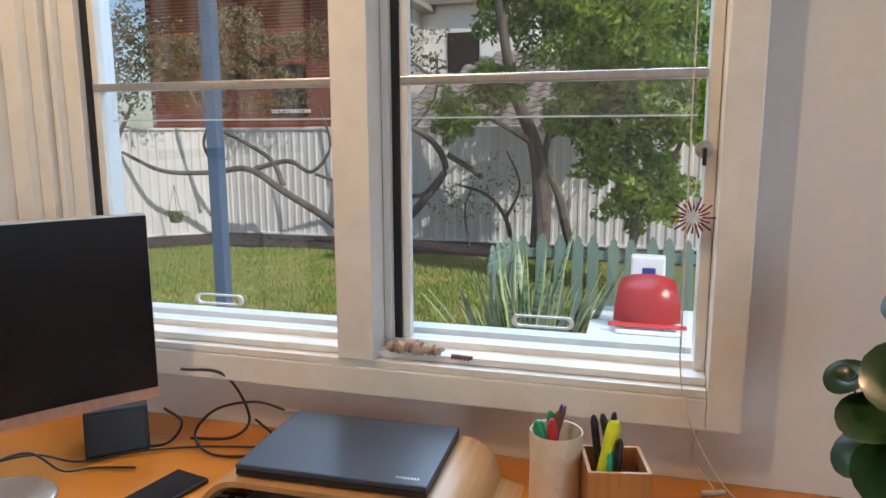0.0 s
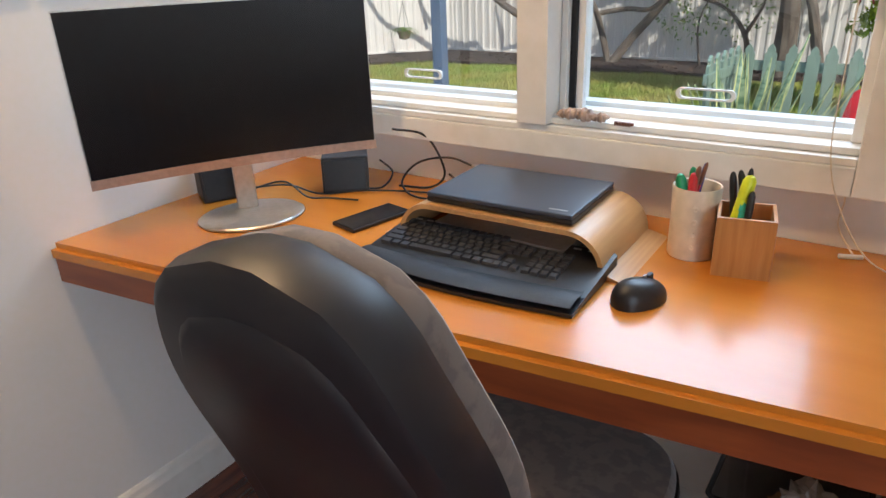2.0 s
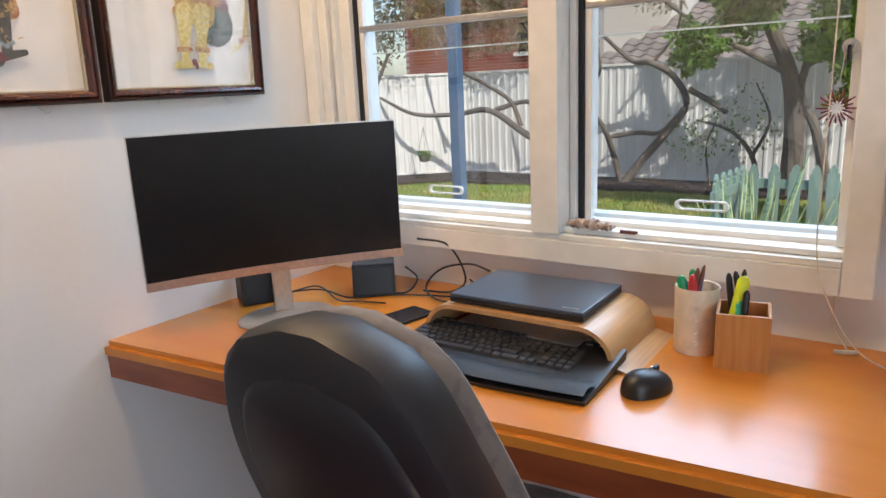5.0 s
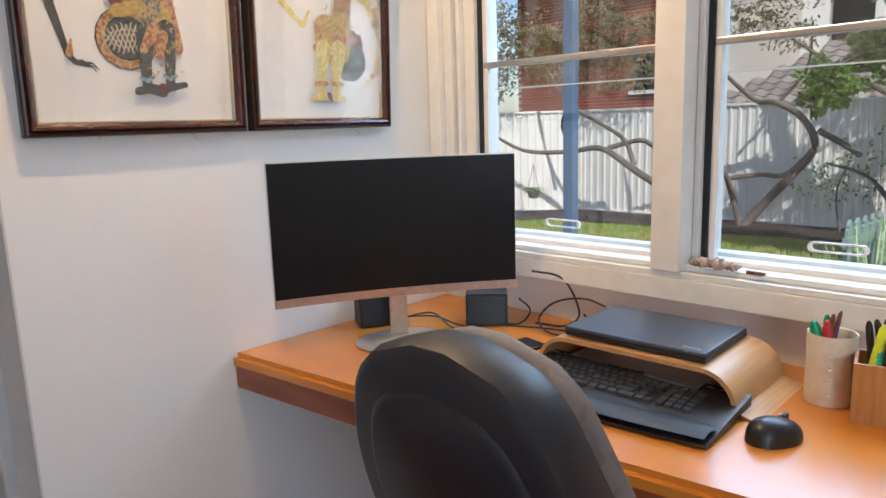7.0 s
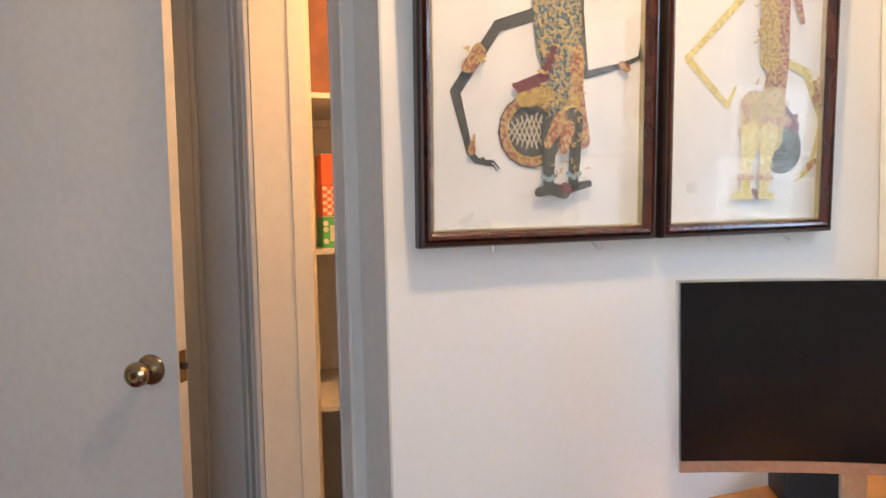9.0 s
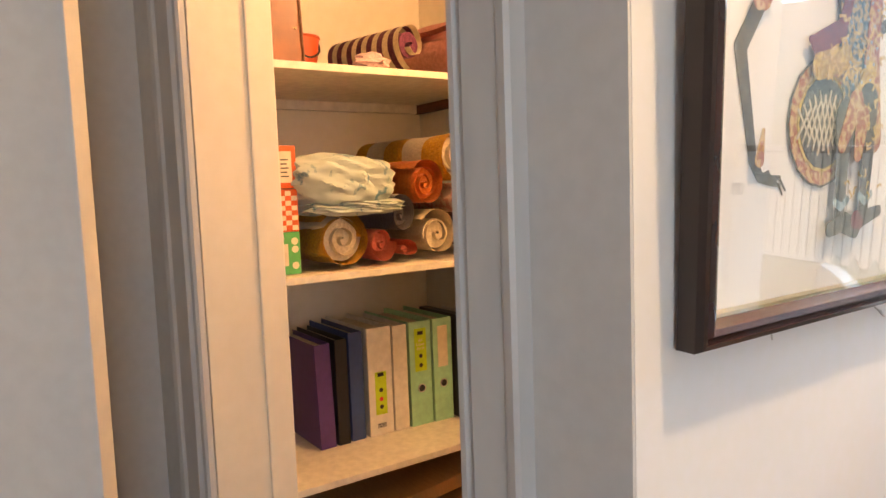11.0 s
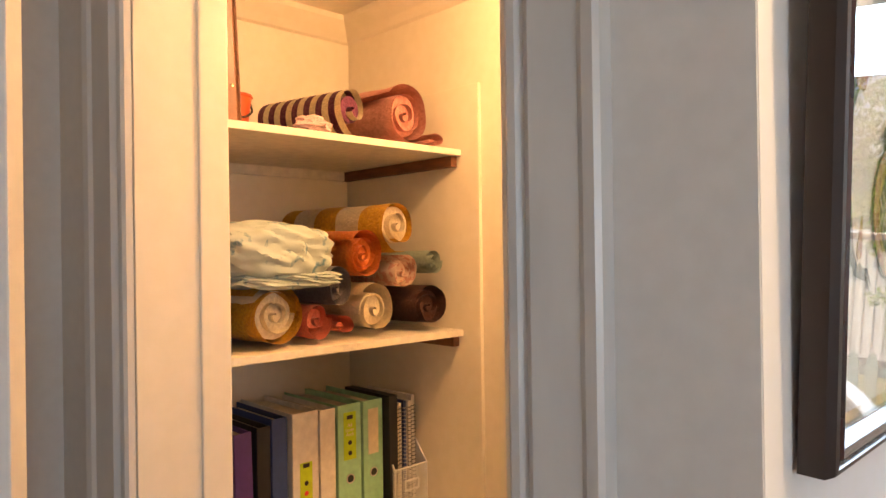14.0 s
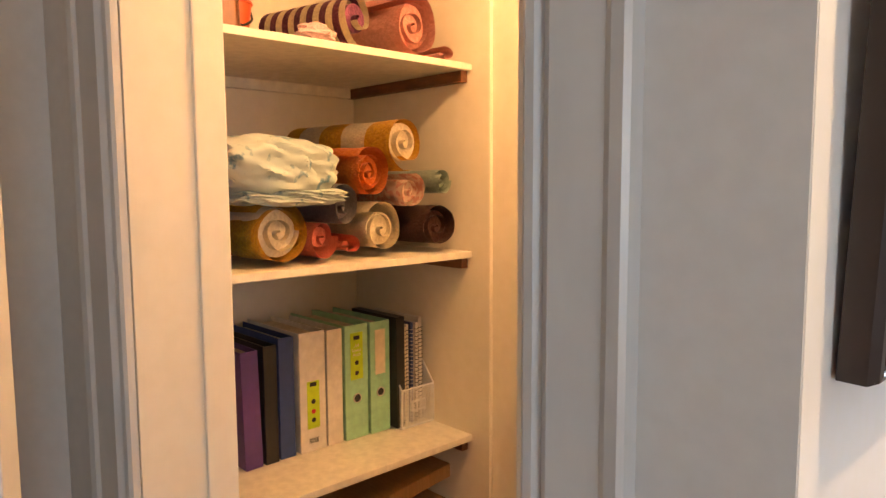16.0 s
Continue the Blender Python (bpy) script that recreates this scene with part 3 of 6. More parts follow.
def keyboard():
    k = thing("computer_keyboard", "full-size black keyboard with a padded palm rest and worn keys", "keyboard", pose(.826, -.352, DZ, 0, 0, 2))
    bm = bmesh.new()
    W = .218
    outer = []
    for i in range(21):
        x = -W + 2 * W * i / 20
        outer.append((x, -.118 - .016 * math.cos(math.pi * x / (2 * W)) ** 1))
    prism(bm, outer + [(W, .085), (W - .01, .092), (-W + .01, .092), (-W, .085)], .002, .016)
    for v in bm.verts:
        if v.co.z > .01:
            v.co.z += .012 * max(0, (v.co.y + .05)) / .14
            if v.co.y < -.1:
                v.co.z -= .008
    part("base", fixnormals(bm), M["blackplastic"], k)
    bm = bmesh.new()
    nx, ny = 24, 6
    g = [[bm.verts.new((-W + .004 + (2 * W - .008) * i / nx, (-.116 - .015 * math.cos(math.pi * (i / nx - .5))) + (.058 + .004 * math.cos(math.pi * (i / nx - .5))) * j / ny, .0125 + .0105 * math.sin(math.pi * min(1, .16 + .62 * j / ny)))) for j in range(ny + 1)] for i in range(nx + 1)]
    for i in range(nx):
        for j in range(ny):
            bm.faces.new((g[i][j], g[i + 1][j], g[i + 1][j + 1], g[i][j + 1]))
    part("palm_rest", bm, M["blackrest"], k, "matt dark palm rest", smooth=True)
    meshes = {}

    def key(x, y, w, z):
        if w not in meshes:
            b = bmesh.new()
            vs = box(b, -w / 2, w / 2, -.0078, .0078, 0, .006)
            for v in vs:
                if v.co.z > .003:
                    v.co.x *= 1 - .0028 / w
                    v.co.y *= .82
            me = bpy.data.meshes.new("key")
            b.to_mesh(me)
            b.free()
            me.materials.append(M["key"])
            meshes[w] = me
        ob = new("key", meshes[w])
        ob.parent = k
        ob.matrix_local = pose(x, y, z, 4, 0, 0)
    p = .0168
    rows = [(.062, [1] * 1 + [.0] + [1] * 12 + [0], .9), (.042, [1] * 13 + [1.6], 1), (.0248, [1.5] + [1] * 12 + [1.2], 1), (.0076, [1.8] + [1] * 11 + [1.9], 1), (-.0096, [2.3] + [1] * 10 + [2.3], 1), (-.0268, [1.4, 1.2, 1.2, 5.6, 1.2, 1.2, 1.2, 1.4], 1)]
    for y, ws, _ in rows:
        x = -W + .012
        for w in ws:
            if w:
                key(round(x + w * p / 2, 5), y, round(w * p - .0018, 5), .0165 + .009 * (y + .03) / .09)
            x += p * (w or .6)
    for r, y in enumerate((.042, .0248, .0076, -.0096, -.0268)):
        for c in range(3):
            if r < 2 or (r == 3 and c == 1) or r == 4:
                key(.041 + p * c, y, round(p - .0018, 5), .0165 + .009 * (y + .03) / .09)
        for c in range(4):
            key(.041 + p * (3.35 + c), y, round(p - .0018, 5), .0165 + .009 * (y + .03) / .09)
    bm = bmesh.new()
    for i in range(16):
        box(bm, -W + .02 + i * .026, -W + .034 + i * .026, .078, .082, .0265, .0285)
    part("media_keys", bm, M["silver"], k)
    return k


keyboard()

# mouse
ms = thing("computer_mouse", "black sculpted wireless mouse", "mouse", pose(1.112, -.348, DZ, 0, 0, -12))
bm = bmesh.new()
bmesh.ops.create_uvsphere(bm, u_segments=32, v_segments=18, radius=1)
for v in bm.verts:
    x, y, z = v.co
    v.co = Vector((x * .036 * (1 - .12 * max(0, y)) + .004 * math.sin(y * 2.2), y * .053, max(0, z) ** .8 * (.038 - .010 * y) if z > 0 else 0))
part("shell", bm, M["blackplastic"], ms, "matt black mouse shell", smooth=True)
part("wheel", bx(-.004, .004, .018, .034, .024, .0375, bevel=.003), M["darkplastic"], ms)
part("button_strip", bx(-.0015, .0015, .008, .016, .033, .0392, bevel=.001), M["silver"], ms)

# phone
ph = thing("mobile_phone", "black phone lying face up on the desk beside the riser", "phone", pose(.500, -.272, DZ, 0, 0, -12))
part("case", bx(-.037, .037, -.078, .078, 0, .0085, bevel=.0035, seg=3), M["blackplastic"], ph)
part("display", bx(-.034, .034, -.075, .075, .0086, .0091), M["screen"], ph, "glossy dark display")

# pen cup and pen box
cupo = thing("pen_cup", "cream ceramic pen cup with a relief panel, full of pens", "pen cup", pose(1.129, -.125, DZ))
bm = bmesh.new()
lathe(bm, [(.0001, 0), (.040, 0), (.0415, .003), (.0405, .07), (.0418, .128), (.0408, .1305), (.0385, .129), (.037, .06), (.037, .006), (.0001, .006)], 40)
part("body", bm, M["ceramic"], cupo, smooth=True)
bm = bmesh.new()
for i in range(4):
    lathe(bm, [(.0001, 0), (.006, 0), (.006, .0015), (.0035, .002), (.0001, .001)], 12, pose(.010, -.0405, .025 + .024 * i, 90, 0, 12))
part("relief_buttons", bm, M["ceramic"], cupo)
BM = pose(1.219, -.148, DZ, 0, 0, 12)
pbox = thing("pen_box", "square honey bamboo pen box full of markers", "pen box", BM)
bm = bmesh.new()
a, b = .046, .040
for q in ((-a, a, -a, -b), (-a, a, b, a), (-a, -b, -b + .0003, b - .0003), (b, a, -b + .0003, b - .0003)):
    box(bm, *q, 0, .105, bevel=.0012)
box(bm, -b, b, -b, b, .001, .006)
part("body", bm, M["bamboobox"], pbox)


def colour(name, c, rough=.35):
    return mat(name, c, rough, scale=40)


C = {n: colour(n + "_plastic", c) for n, c in {"yellow": (.72, .85, .03), "redpen": (.6, .03, .04), "blackpen": (.02, .02, .02), "green": (.02, .32, .14), "blue": (.03, .05, .3), "brownpen": (.2, .08, .05), "cyan": (.05, .5, .35), "whitepen": (.8, .8, .78)}.items()}


def pen(x, y, z0, ln, r, lean, turn, col, label, cap=None):
    p = thing("pen", label, "pen", pose(x, y, z0, lean, 0, turn), "pens standing in the holders")
    bm = bmesh.new()
    lathe(bm, [(.0001, 0), (r, .002), (r, ln * .74), (r * .96, ln * .75)], 12)
    part("barrel", bm, C[col], p, smooth=True)
    bm = bmesh.new()
    lathe(bm, [(r * .96, ln * .7505), (r * 1.06, ln * .755), (r * .98, ln * .93), (r * .6, ln * .98), (.0001, ln)], 12)
    part("cap", bm, C[cap or col], p, smooth=True)


rp = random.Random(4)
for x, y, ln, r, lean, turn, col, lab, cap in (
        (1.125, -.10, .165, .005, 10, 60, "brownpen", "brown pencil with a point", None), (1.130, -.085, .16, .004, 8, 110, "blue", "slim dark blue pen", None),
        (1.138, -.105, .150, .008, 4, 20, "redpen", "bright red marker pen", None), (1.147, -.085, .158, .007, 8, 330, "green", "short green marker pen", "green"),
        (1.118, -.095, .172, .0035, 14, 80, "redpen", "thin worn red pencil", "brownpen"), (1.152, -.105, .150, .009, 14, 290, "yellow", "yellow highlighter in a cup", "green"),
        (1.133, -.078, .155, .004, 10, 20, "blackpen", "slim black writing pen", None)):
    pen(x - .016, y - .030, DZ + .008, ln, r, lean, turn, col, lab, cap)
for x, y, ln, r, lean, turn, col, lab, cap in (
        (1.208, -.118, .160, .011, 10, 100, "yellow", "thick fluorescent yellow highlighter", "yellow"), (1.222, -.10, .155, .006, 8, 250, "blackpen", "capped black marker pen", None),
        (1.232, -.125, .128, .011, 6, 200, "cyan", "marker with a teal cap", "cyan"), (1.243, -.10, .142, .009, 8, 270, "redpen", "fat red whiteboard marker", None),
        (1.252, -.105, .165, .006, 13, 265, "blackpen", "black pen with a pointed cap", None), (1.226, -.092, .17, .005, 7, 20, "blackpen", "slim upright black pen", None),
        (1.238, -.135, .135, .006, 4, 150, "blackpen", "short capped black marker", None)):
    pen(x - .017, y - .036, DZ + .010, ln, r, lean, turn, col, lab, cap)

# cables behind the monitor
for i, (pts, r) in enumerate((
        ([(.40, -.06, .90), (.47, -.02, .88), (.52, -.02, .80), (.50, -.05, .768), (.42, -.07, .765)], .0028),
        ([(.62, -.05, .835), (.56, -.06, .85), (.48, -.07, .83), (.445, -.09, .785), (.50, -.12, .766), (.58, -.10, .766), (.60, -.06, .78), (.54, -.03, .80)], .0026),
        ([(.38, -.09, .83), (.41, -.08, .80), (.39, -.10, .765), (.34, -.13, .765)], .0025),
        ([(.20, -.34, .80), (.25, -.28, .81), (.30, -.26, .775), (.33, -.22, .765), (.40, -.20, .765)], .0022),
        ([(.19, -.33, .80), (.23, -.25, .79), (.29, -.21, .766), (.36, -.15, .766), (.46, -.10, .766), (.62, -.06, .766)], .0022))):
    t = thing("black_cable", "looped black cable behind the desk equipment", "cable", pose(0, 0, DZ - .76), "tangled desk cables")
    bm = bmesh.new()
    tube(bm, smooth_path(pts, 8), r, 8)
    part("lead", bm, M["cable"], t, smooth=True)
    if i == 1:
        part("plug", bx(-.018, .012, -.005, .005, -.004, .004, bevel=.002), M["silver"], t).matrix_local = pose(.635, -.05, .835, 0, 0, 10)
bl = thing("blind_cord", "thin cream blind cord trailing down to the desk with a toggle", "cord", pose(0, 0, DZ - .76))
bm = bmesh.new()
tube(bm, smooth_path([(1.315, .02, 2.0), (1.312, .015, 1.5), (1.312, -.01, 1.1), (1.315, -.03, .95), (1.345, -.05, .86), (1.40, -.08, .79), (1.47, -.09, .766), (1.53, -.10, .764)], 8), .0013, 6)
part("line", bm, M["cord"], bl)
part("toggle", bx(-.02, .02, -.004, .004, -.003, .004, bevel=.002), M["white"], bl, "small white toggle").matrix_local = pose(1.375, -.02, .764, 0, 0, 20)
bm = bmesh.new()
tube(bm, smooth_path([(1.345, -.02, .905), (1.347, .018, .85), (1.345, .024, .80), (1.38, -.02, .765)], 8), .0015, 6)
part("line", bm, M["cord"], bl)

# seashells on the sill
for x, y, s, a in ((.828, -.006, 1, 20), (.862, -.008, 1.1, -10), (.895, -.004, .8, 35)):
    s_ = thing("seashell", "small banded brown seashell on the window sill", "seashell", pose(x, y, .9745, 0, 0, a), "seashells on the sill")
    bm = bmesh.new()
    lathe(bm, [(.0001, -.026), (.006, -.022), (.011, -.012), (.0085, -.009), (.014, .001), (.011, .004), (.012, .012), (.007, .014), (.006, .020), (.0001, .026)], 14, pose(0, 0, .0125 * s, 0, 90, 0) @ Matrix.Scale(s, 4))
    part("shell", bm, M["shell"], s_, smooth=True)
cl = thing("hair_clip", "small dark toothed hair clip on the sill", "hair clip", pose(.948, -.012, .9745, 0, 0, -5))
bm = bmesh.new()
for i in range(6):
    box(bm, -.018 + i * .006, -.0155 + i * .006, -.006, .006, 0, .007)
box(bm, -.02, .02, -.003, .003, .002, .008, bevel=.001)
part("claw", bm, M["brownpen"] if "brownpen" in M else C["brownpen"], cl)

# beaded flower hanging from the lock
fl = thing("beaded_flower", "dark red and white beaded flower hanging from the window lock", "ornament", pose(1.322, .012, 1.236))
bm = bmesh.new()
for i in range(20):
    a = 2 * math.pi * i / 20
    rr = .026 if i % 2 else .034
    tube(bm, [(math.cos(a) * .010, 0, math.sin(a) * .010), (math.cos(a) * rr * .7, -.004, math.sin(a) * rr * .7), (math.cos(a) * rr, 0, math.sin(a) * rr)], .0016, 6)
part("petals", bm, colour("dark_red_bead", (.22, .01, .03)), fl, "dark red bead petals")
bm = bmesh.new()
for i in range(12):
    a = 2 * math.pi * i / 12
    tube(bm, [(0, -.004, 0), (math.cos(a) * .013, -.006, math.sin(a) * .013)], .0018, 6)
part("centre", bm, M["white"], fl, "white bead centre")
bm = bmesh.new()
tube(bm, [(0, 0, .03), (.006, 0, .10)], .0008, 5)
part("thread", bm, M["cord"], fl)


# ---- round-leaved plant ----
pl = thing("potted_plant", "round-leaved glossy green plant in a white pot on the desk", "plant", pose(1.585, -.30, DZ))
bm = bmesh.new()
lathe(bm, [(.0001, 0), (.055, 0), (.075, .13), (.078, .135), (.074, .137), (.068, .12), (.0001, .115)], 36)
part("pot", bm, M["white"], pl, "white pot", smooth=True)
rl = random.Random(7)
LF = [(-.055, -.03, .325, .040), (-.08, .0, .262, .030), (-.045, .01, .395, .028), (-.01, -.05, .34, .036), (.02, .04, .37, .038), (-.07, -.05, .215, .036), (.0, -.09, .27, .042), (.05, -.02, .41, .035), (-.10, .03, .30, .022), (-.03, .06, .29, .035), (.06, .05, .3, .04), (-.065, .05, .20, .035), (.07, -.07, .3, .04), (.09, .0, .35, .04)]
for x, y, z, r in LF:
    r *= 1.3
    bm = bmesh.new()
    c = bm.verts.new((0, 0, -.004))
    rings = [[bm.verts.new((r * f * math.cos(2 * math.pi * i / 18), r * f * .94 * math.sin(2 * math.pi * i / 18), .006 * math.sin(f * 2.6) - .003 * f * f * math.sin(4 * math.pi * i / 18))) for i in range(18)] for f in (.35, .7, 1)]
    for i in range(18):
        bm.faces.new((c, rings[0][i], rings[0][(i + 1) % 18]))
        for p, q in zip(rings, rings[1:]):
            bm.faces.new((p[i], q[i], q[(i + 1) % 18], p[(i + 1) % 18]))
    bmesh.ops.solidify(bm, geom=bm.faces[:], thickness=.0012)
    tilt = 48 + rl.uniform(-18, 22)
    lf = part("leaf", bm, M["leafround"], pl, smooth=True)
    lf.matrix_local = pose(x, y, z, tilt, rl.uniform(-25, 25), rl.uniform(-50, 10))
    bm = bmesh.new()
    tube(bm, smooth_path([(0, 0, .115), (x * .3, y * .3, z * .6), (x, y, z - .004)], 5), .0016, 6)
    part("stalk", bm, M["leafround"], pl, smooth=True)


# ---- office chair ----
def office_chair():
    ch = thing("office_chair", "worn black office chair with a grey-brown patterned fabric seat", "chair", pose(.985, -.52, 0, 0, 0, 2))

    def pad(wfun, z0, z1, y0, y1, n=26, mcols=36, round_=.03, lean=0, bulge=0.0):
        """An upright cushion: outline half-width wfun(k) from bottom to top, rounded edges."""
        bm = bmesh.new()
        rings = []
        layers = [(y0 - bulge, .90), (y0, .97), (y0 + (y1 - y0) * .25, 1.0), (y0 + (y1 - y0) * .8, 1.0), (y1, .97), (y1 + .006, .90)]
        outline = []
        for k in range(n + 1):
            outline.append((wfun(k / n), k / n))
        loop = [(w, k) for w, k in outline] + [(-w, k) for w, k in outline[::-1]]
        for y, s in layers:
            ring = []
            for w, k in loop:
                zc = .5 + (k - .5) * (1 - (1 - s) * .55)
                ring.append(bm.verts.new((w * s, y - lean * k + .02 * math.sin(k * 5.2), z0 + (z1 - z0) * zc)))
            rings.append(ring)
        m = len(loop)
        for a, b in zip(rings, rings[1:]):
            for i in range(m):
                bm.faces.new((a[i], a[(i + 1) % m], b[(i + 1) % m], b[i]))
        for ring in (rings[0], rings[-1]):
            for i in range(n):
                bm.faces.new((ring[i], ring[i + 1], ring[m - 2 - i], ring[m - 1 - i]))
        bmesh.ops.remove_doubles(bm, verts=bm.verts, dist=.0005)
        return fixnormals(bm)

    def wf(k):
        body = .100 + .078 * math.sin(math.pi * min(1, max(0, (1 - k) * .95 + .02))) ** 1.1
        end = 1.0
        if k > .86:
            end = math.sqrt(max(0, 1 - ((k - .86) / .14) ** 2.4))
        if k < .16:
            end = math.sqrt(max(0, 1 - ((.16 - k) / .16) ** 2.2))
        return max(.002, body * (.25 + .75 * end) * (1 if .001 < k < .999 else .9))
    part("backrest_shell", pad(wf, .545, 1.092, -.388, -.322, lean=.095, bulge=.006), M["vinyl"], ch, "worn black vinyl back shell", smooth=True)
    part("back_panel", pad(lambda k: wf(k) * .78, .600, 1.045, -.405, -.392, lean=.078, bulge=.004), M["vinyl"], ch, "flat inset back panel of black vinyl", smooth=True)
    part("backrest", pad(lambda k: wf(k) * .985, .552, 1.085, -.320, -.285, lean=.095), M["fabric"], ch, "patterned fabric back cushion", smooth=True)
    bm = bmesh.new()
    for a, b, c, d in ((-.052, -.048, .60, .715), (.048, .052, .60, .715), (-.052, .052, .712, .716)):
        box(bm, a, b, -.428, -.412, c, d, bevel=.001)
    part("bracket_cover", bx(-.038, .038, -.414, -.395, .580, .700, bevel=.005), M["vinyl"], ch, "black plastic bracket cover")
    bm.free()
    # seat
    bm = bmesh.new()
    prof = [(0, .0), (.92, .0), (1, .012), (1.0, .035), (.96, .05), (.6, .056), (0.001, .054)]
    n = 40
    rings = []
    for s, z in prof:
        ring = []
        for i in range(n):
            a = 2 * math.pi * i / n
            ca, sa = math.cos(a), math.sin(a)
            x = math.copysign(abs(ca) ** .6, ca) * .238 * s
            y = math.copysign(abs(sa) ** .6, sa) * .235 * s
            ring.append(bm.verts.new((x, y + .01, .458 + z - (.025 * (max(0, y) / .235) ** 3))))
        rings.append(ring)
    for a, b in zip(rings, rings[1:]):
        for i in range(n):
            bm.faces.new((a[i], a[(i + 1) % n], b[(i + 1) % n], b[i]))
    for f in bm.faces:
        f.material_index = 0
    bmesh.ops.remove_doubles(bm, verts=bm.verts, dist=.0008)
    part("seat", fixnormals(bm), M["fabric"], ch, "patterned grey-brown fabric seat cushion", smooth=True)
    bm = bmesh.new()
    rings = []
    for s, z in ((.001, .425), (.85, .425), (1.01, .445), (1.03, .465), (1.02, .478)):
        ring = []
        for i in range(n):
            a = 2 * math.pi * i / n
            ca, sa = math.cos(a), math.sin(a)
            ring.append(bm.verts.new((math.copysign(abs(ca) ** .6, ca) * .238 * s, math.copysign(abs(sa) ** .6, sa) * .235 * s + .01, z - (.02 * (max(0, sa * s)) ** 3))))
        rings.append(ring)
    for a, b in zip(rings, rings[1:]):
        for i in range(n):
            bm.faces.new((a[i], a[(i + 1) % n], b[(i + 1) % n], b[i]))
    bmesh.ops.remove_doubles(bm, verts=bm.verts, dist=.0008)
    part("seat_shell", fixnormals(bm), M["vinyl"], ch, "black seat shell", smooth=True)
    bm = bmesh.new()
    tube(bm, smooth_path([(0, -.395, .60), (0, -.37, .47), (0, -.28, .41), (0, -.08, .405)], 6), .022, 10)
    part("back_bracket", bm, M["darkplastic"], ch, smooth=True)
    part("mechanism", bx(-.09, .09, -.12, .10, .37, .424, bevel=.01), M["darkplastic"], ch)
    bm = bmesh.new()
    tube(bm, [(.05, .0, .395), (.20, .02, .395), (.235, .03, .385)], .006, 8)
    part("lever", bm, M["darkplastic"], ch, smooth=True)
    bm = bmesh.new()
    lathe(bm, [(.0001, .10), (.028, .10), (.028, .25), (.018, .255), (.018, .37), (.0001, .37)], 24)
    part("gas_column", bm, M["darkplastic"], ch, smooth=True)
    for i in range(5):
        a = 90 + 25 + 72 * i
        bm = bmesh.new()
        vs = box(bm, .02, .275, -.022, .022, .075, .115, bevel=.008)
        for v in vs:
            k = v.co.x / .275
            v.co.z -= .018 * k
            v.co.y *= 1.15 - .3 * k
        leg = part("leg", bm, M["darkplastic"], ch)
        leg.matrix_local = pose(0, 0, 0, 0, 0, a)
        e = part("leg_cap", bx(.2755, .2785, -.017, .017, .065, .092, bevel=.001), M["brass"], leg, "tan metal leg cap")
        bm = bmesh.new()
        for sgn in (-1, 1):
            lathe(bm, [(.0001, -.009), (.022, -.009), (.026, -.004), (.026, .004), (.022, .009), (.0001, .009)], 20, pose(.262, sgn * .013, .0265, 90, 0, 0))
        box(bm, .252, .272, -.006, .006, .03, .06, bevel=.002)
        part("castor", bm, M["blackplastic"], leg)
    return ch


office_chair()


# ---- under the desk ----
smoke = bpy.data.materials.new("smoky_clear_plastic")
smoke.use_nodes = True
sn, sl = smoke.node_tree.nodes, smoke.node_tree.links
tr = sn.new("ShaderNodeBsdfTransparent")
tr.inputs[0].default_value = (.62, .60, .58, 1)
mx = sn.new("ShaderNodeMixShader")
mx.inputs[0].default_value = .20
sn["Principled BSDF"].inputs["Base Color"].default_value = (.05, .05, .05, 1)
sn["Principled BSDF"].inputs["Roughness"].default_value = .2
sl.new(tr.outputs[0], mx.inputs[1]), sl.new(sn["Principled BSDF"].outputs[0], mx.inputs[2]), sl.new(mx.outputs[0], sn["Material Output"].inputs[0])
bn = thing("waste_bin", "smoky clear plastic waste bin full of crumpled tissue", "waste bin", pose(1.365, -.185, 0))
bm = bmesh.new()


def open_box(bm, w0, d0, w1, d1, z0, z1, th):
    a = [bm.verts.new((x * w0, y * d0, z0)) for x, y in ((-1, -1), (1, -1), (1, 1), (-1, 1))]
    b = [bm.verts.new((x * w1, y * d1, z1)) for x, y in ((-1, -1), (1, -1), (1, 1), (-1, 1))]
    bm.faces.new(a[::-1])
    for i in range(4):
        bm.faces.new((a[i], a[(i + 1) % 4], b[(i + 1) % 4], b[i]))
    es = [e for e in bm.edges if abs(e.verts[0].co.z - e.verts[1].co.z) > .1]
    bmesh.ops.bevel(bm, geom=es, offset=.03, segments=4, affect="EDGES")
    bmesh.ops.solidify(bm, geom=bm.faces[:], thickness=th)


open_box(bm, .095, .085, .122, .112, 0.002, .385, .002)
part("tub", bm, smoke, bn, "smoky clear tub", smooth=True)
bm = bmesh.new()
ring = [(.124 * sx_, .114 * sy_, .386) for sx_, sy_ in ((-1, -.7), (-.75, -1), (.75, -1), (1, -.7), (1, .7), (.75, 1), (-.75, 1), (-1, .7), (-1, -.7), (-.75, -1))]
tube(bm, ring, .005, 8)
part("rim", bm, M["smoke"], bn, "rolled dark rim", smooth=True)


def crumple(r, seed, sx_=1, sy_=1, sz_=.8, sub=3, amp=.45):
    bm = bmesh.new()
    bmesh.ops.create_icosphere(bm, subdivisions=sub, radius=r)
    for v in bm.verts:
        d = v.co.normalized()
        k = 1 + amp * noise.noise(d * 2.3 + Vector((seed, 0, 0))) + amp * .5 * abs(noise.noise(d * 5.1 + Vector((0, seed, 0)))) - amp * .25
        v.co = Vector((v.co.x * sx_, v.co.y * sy_, v.co.z * sz_)) * k
    return bm


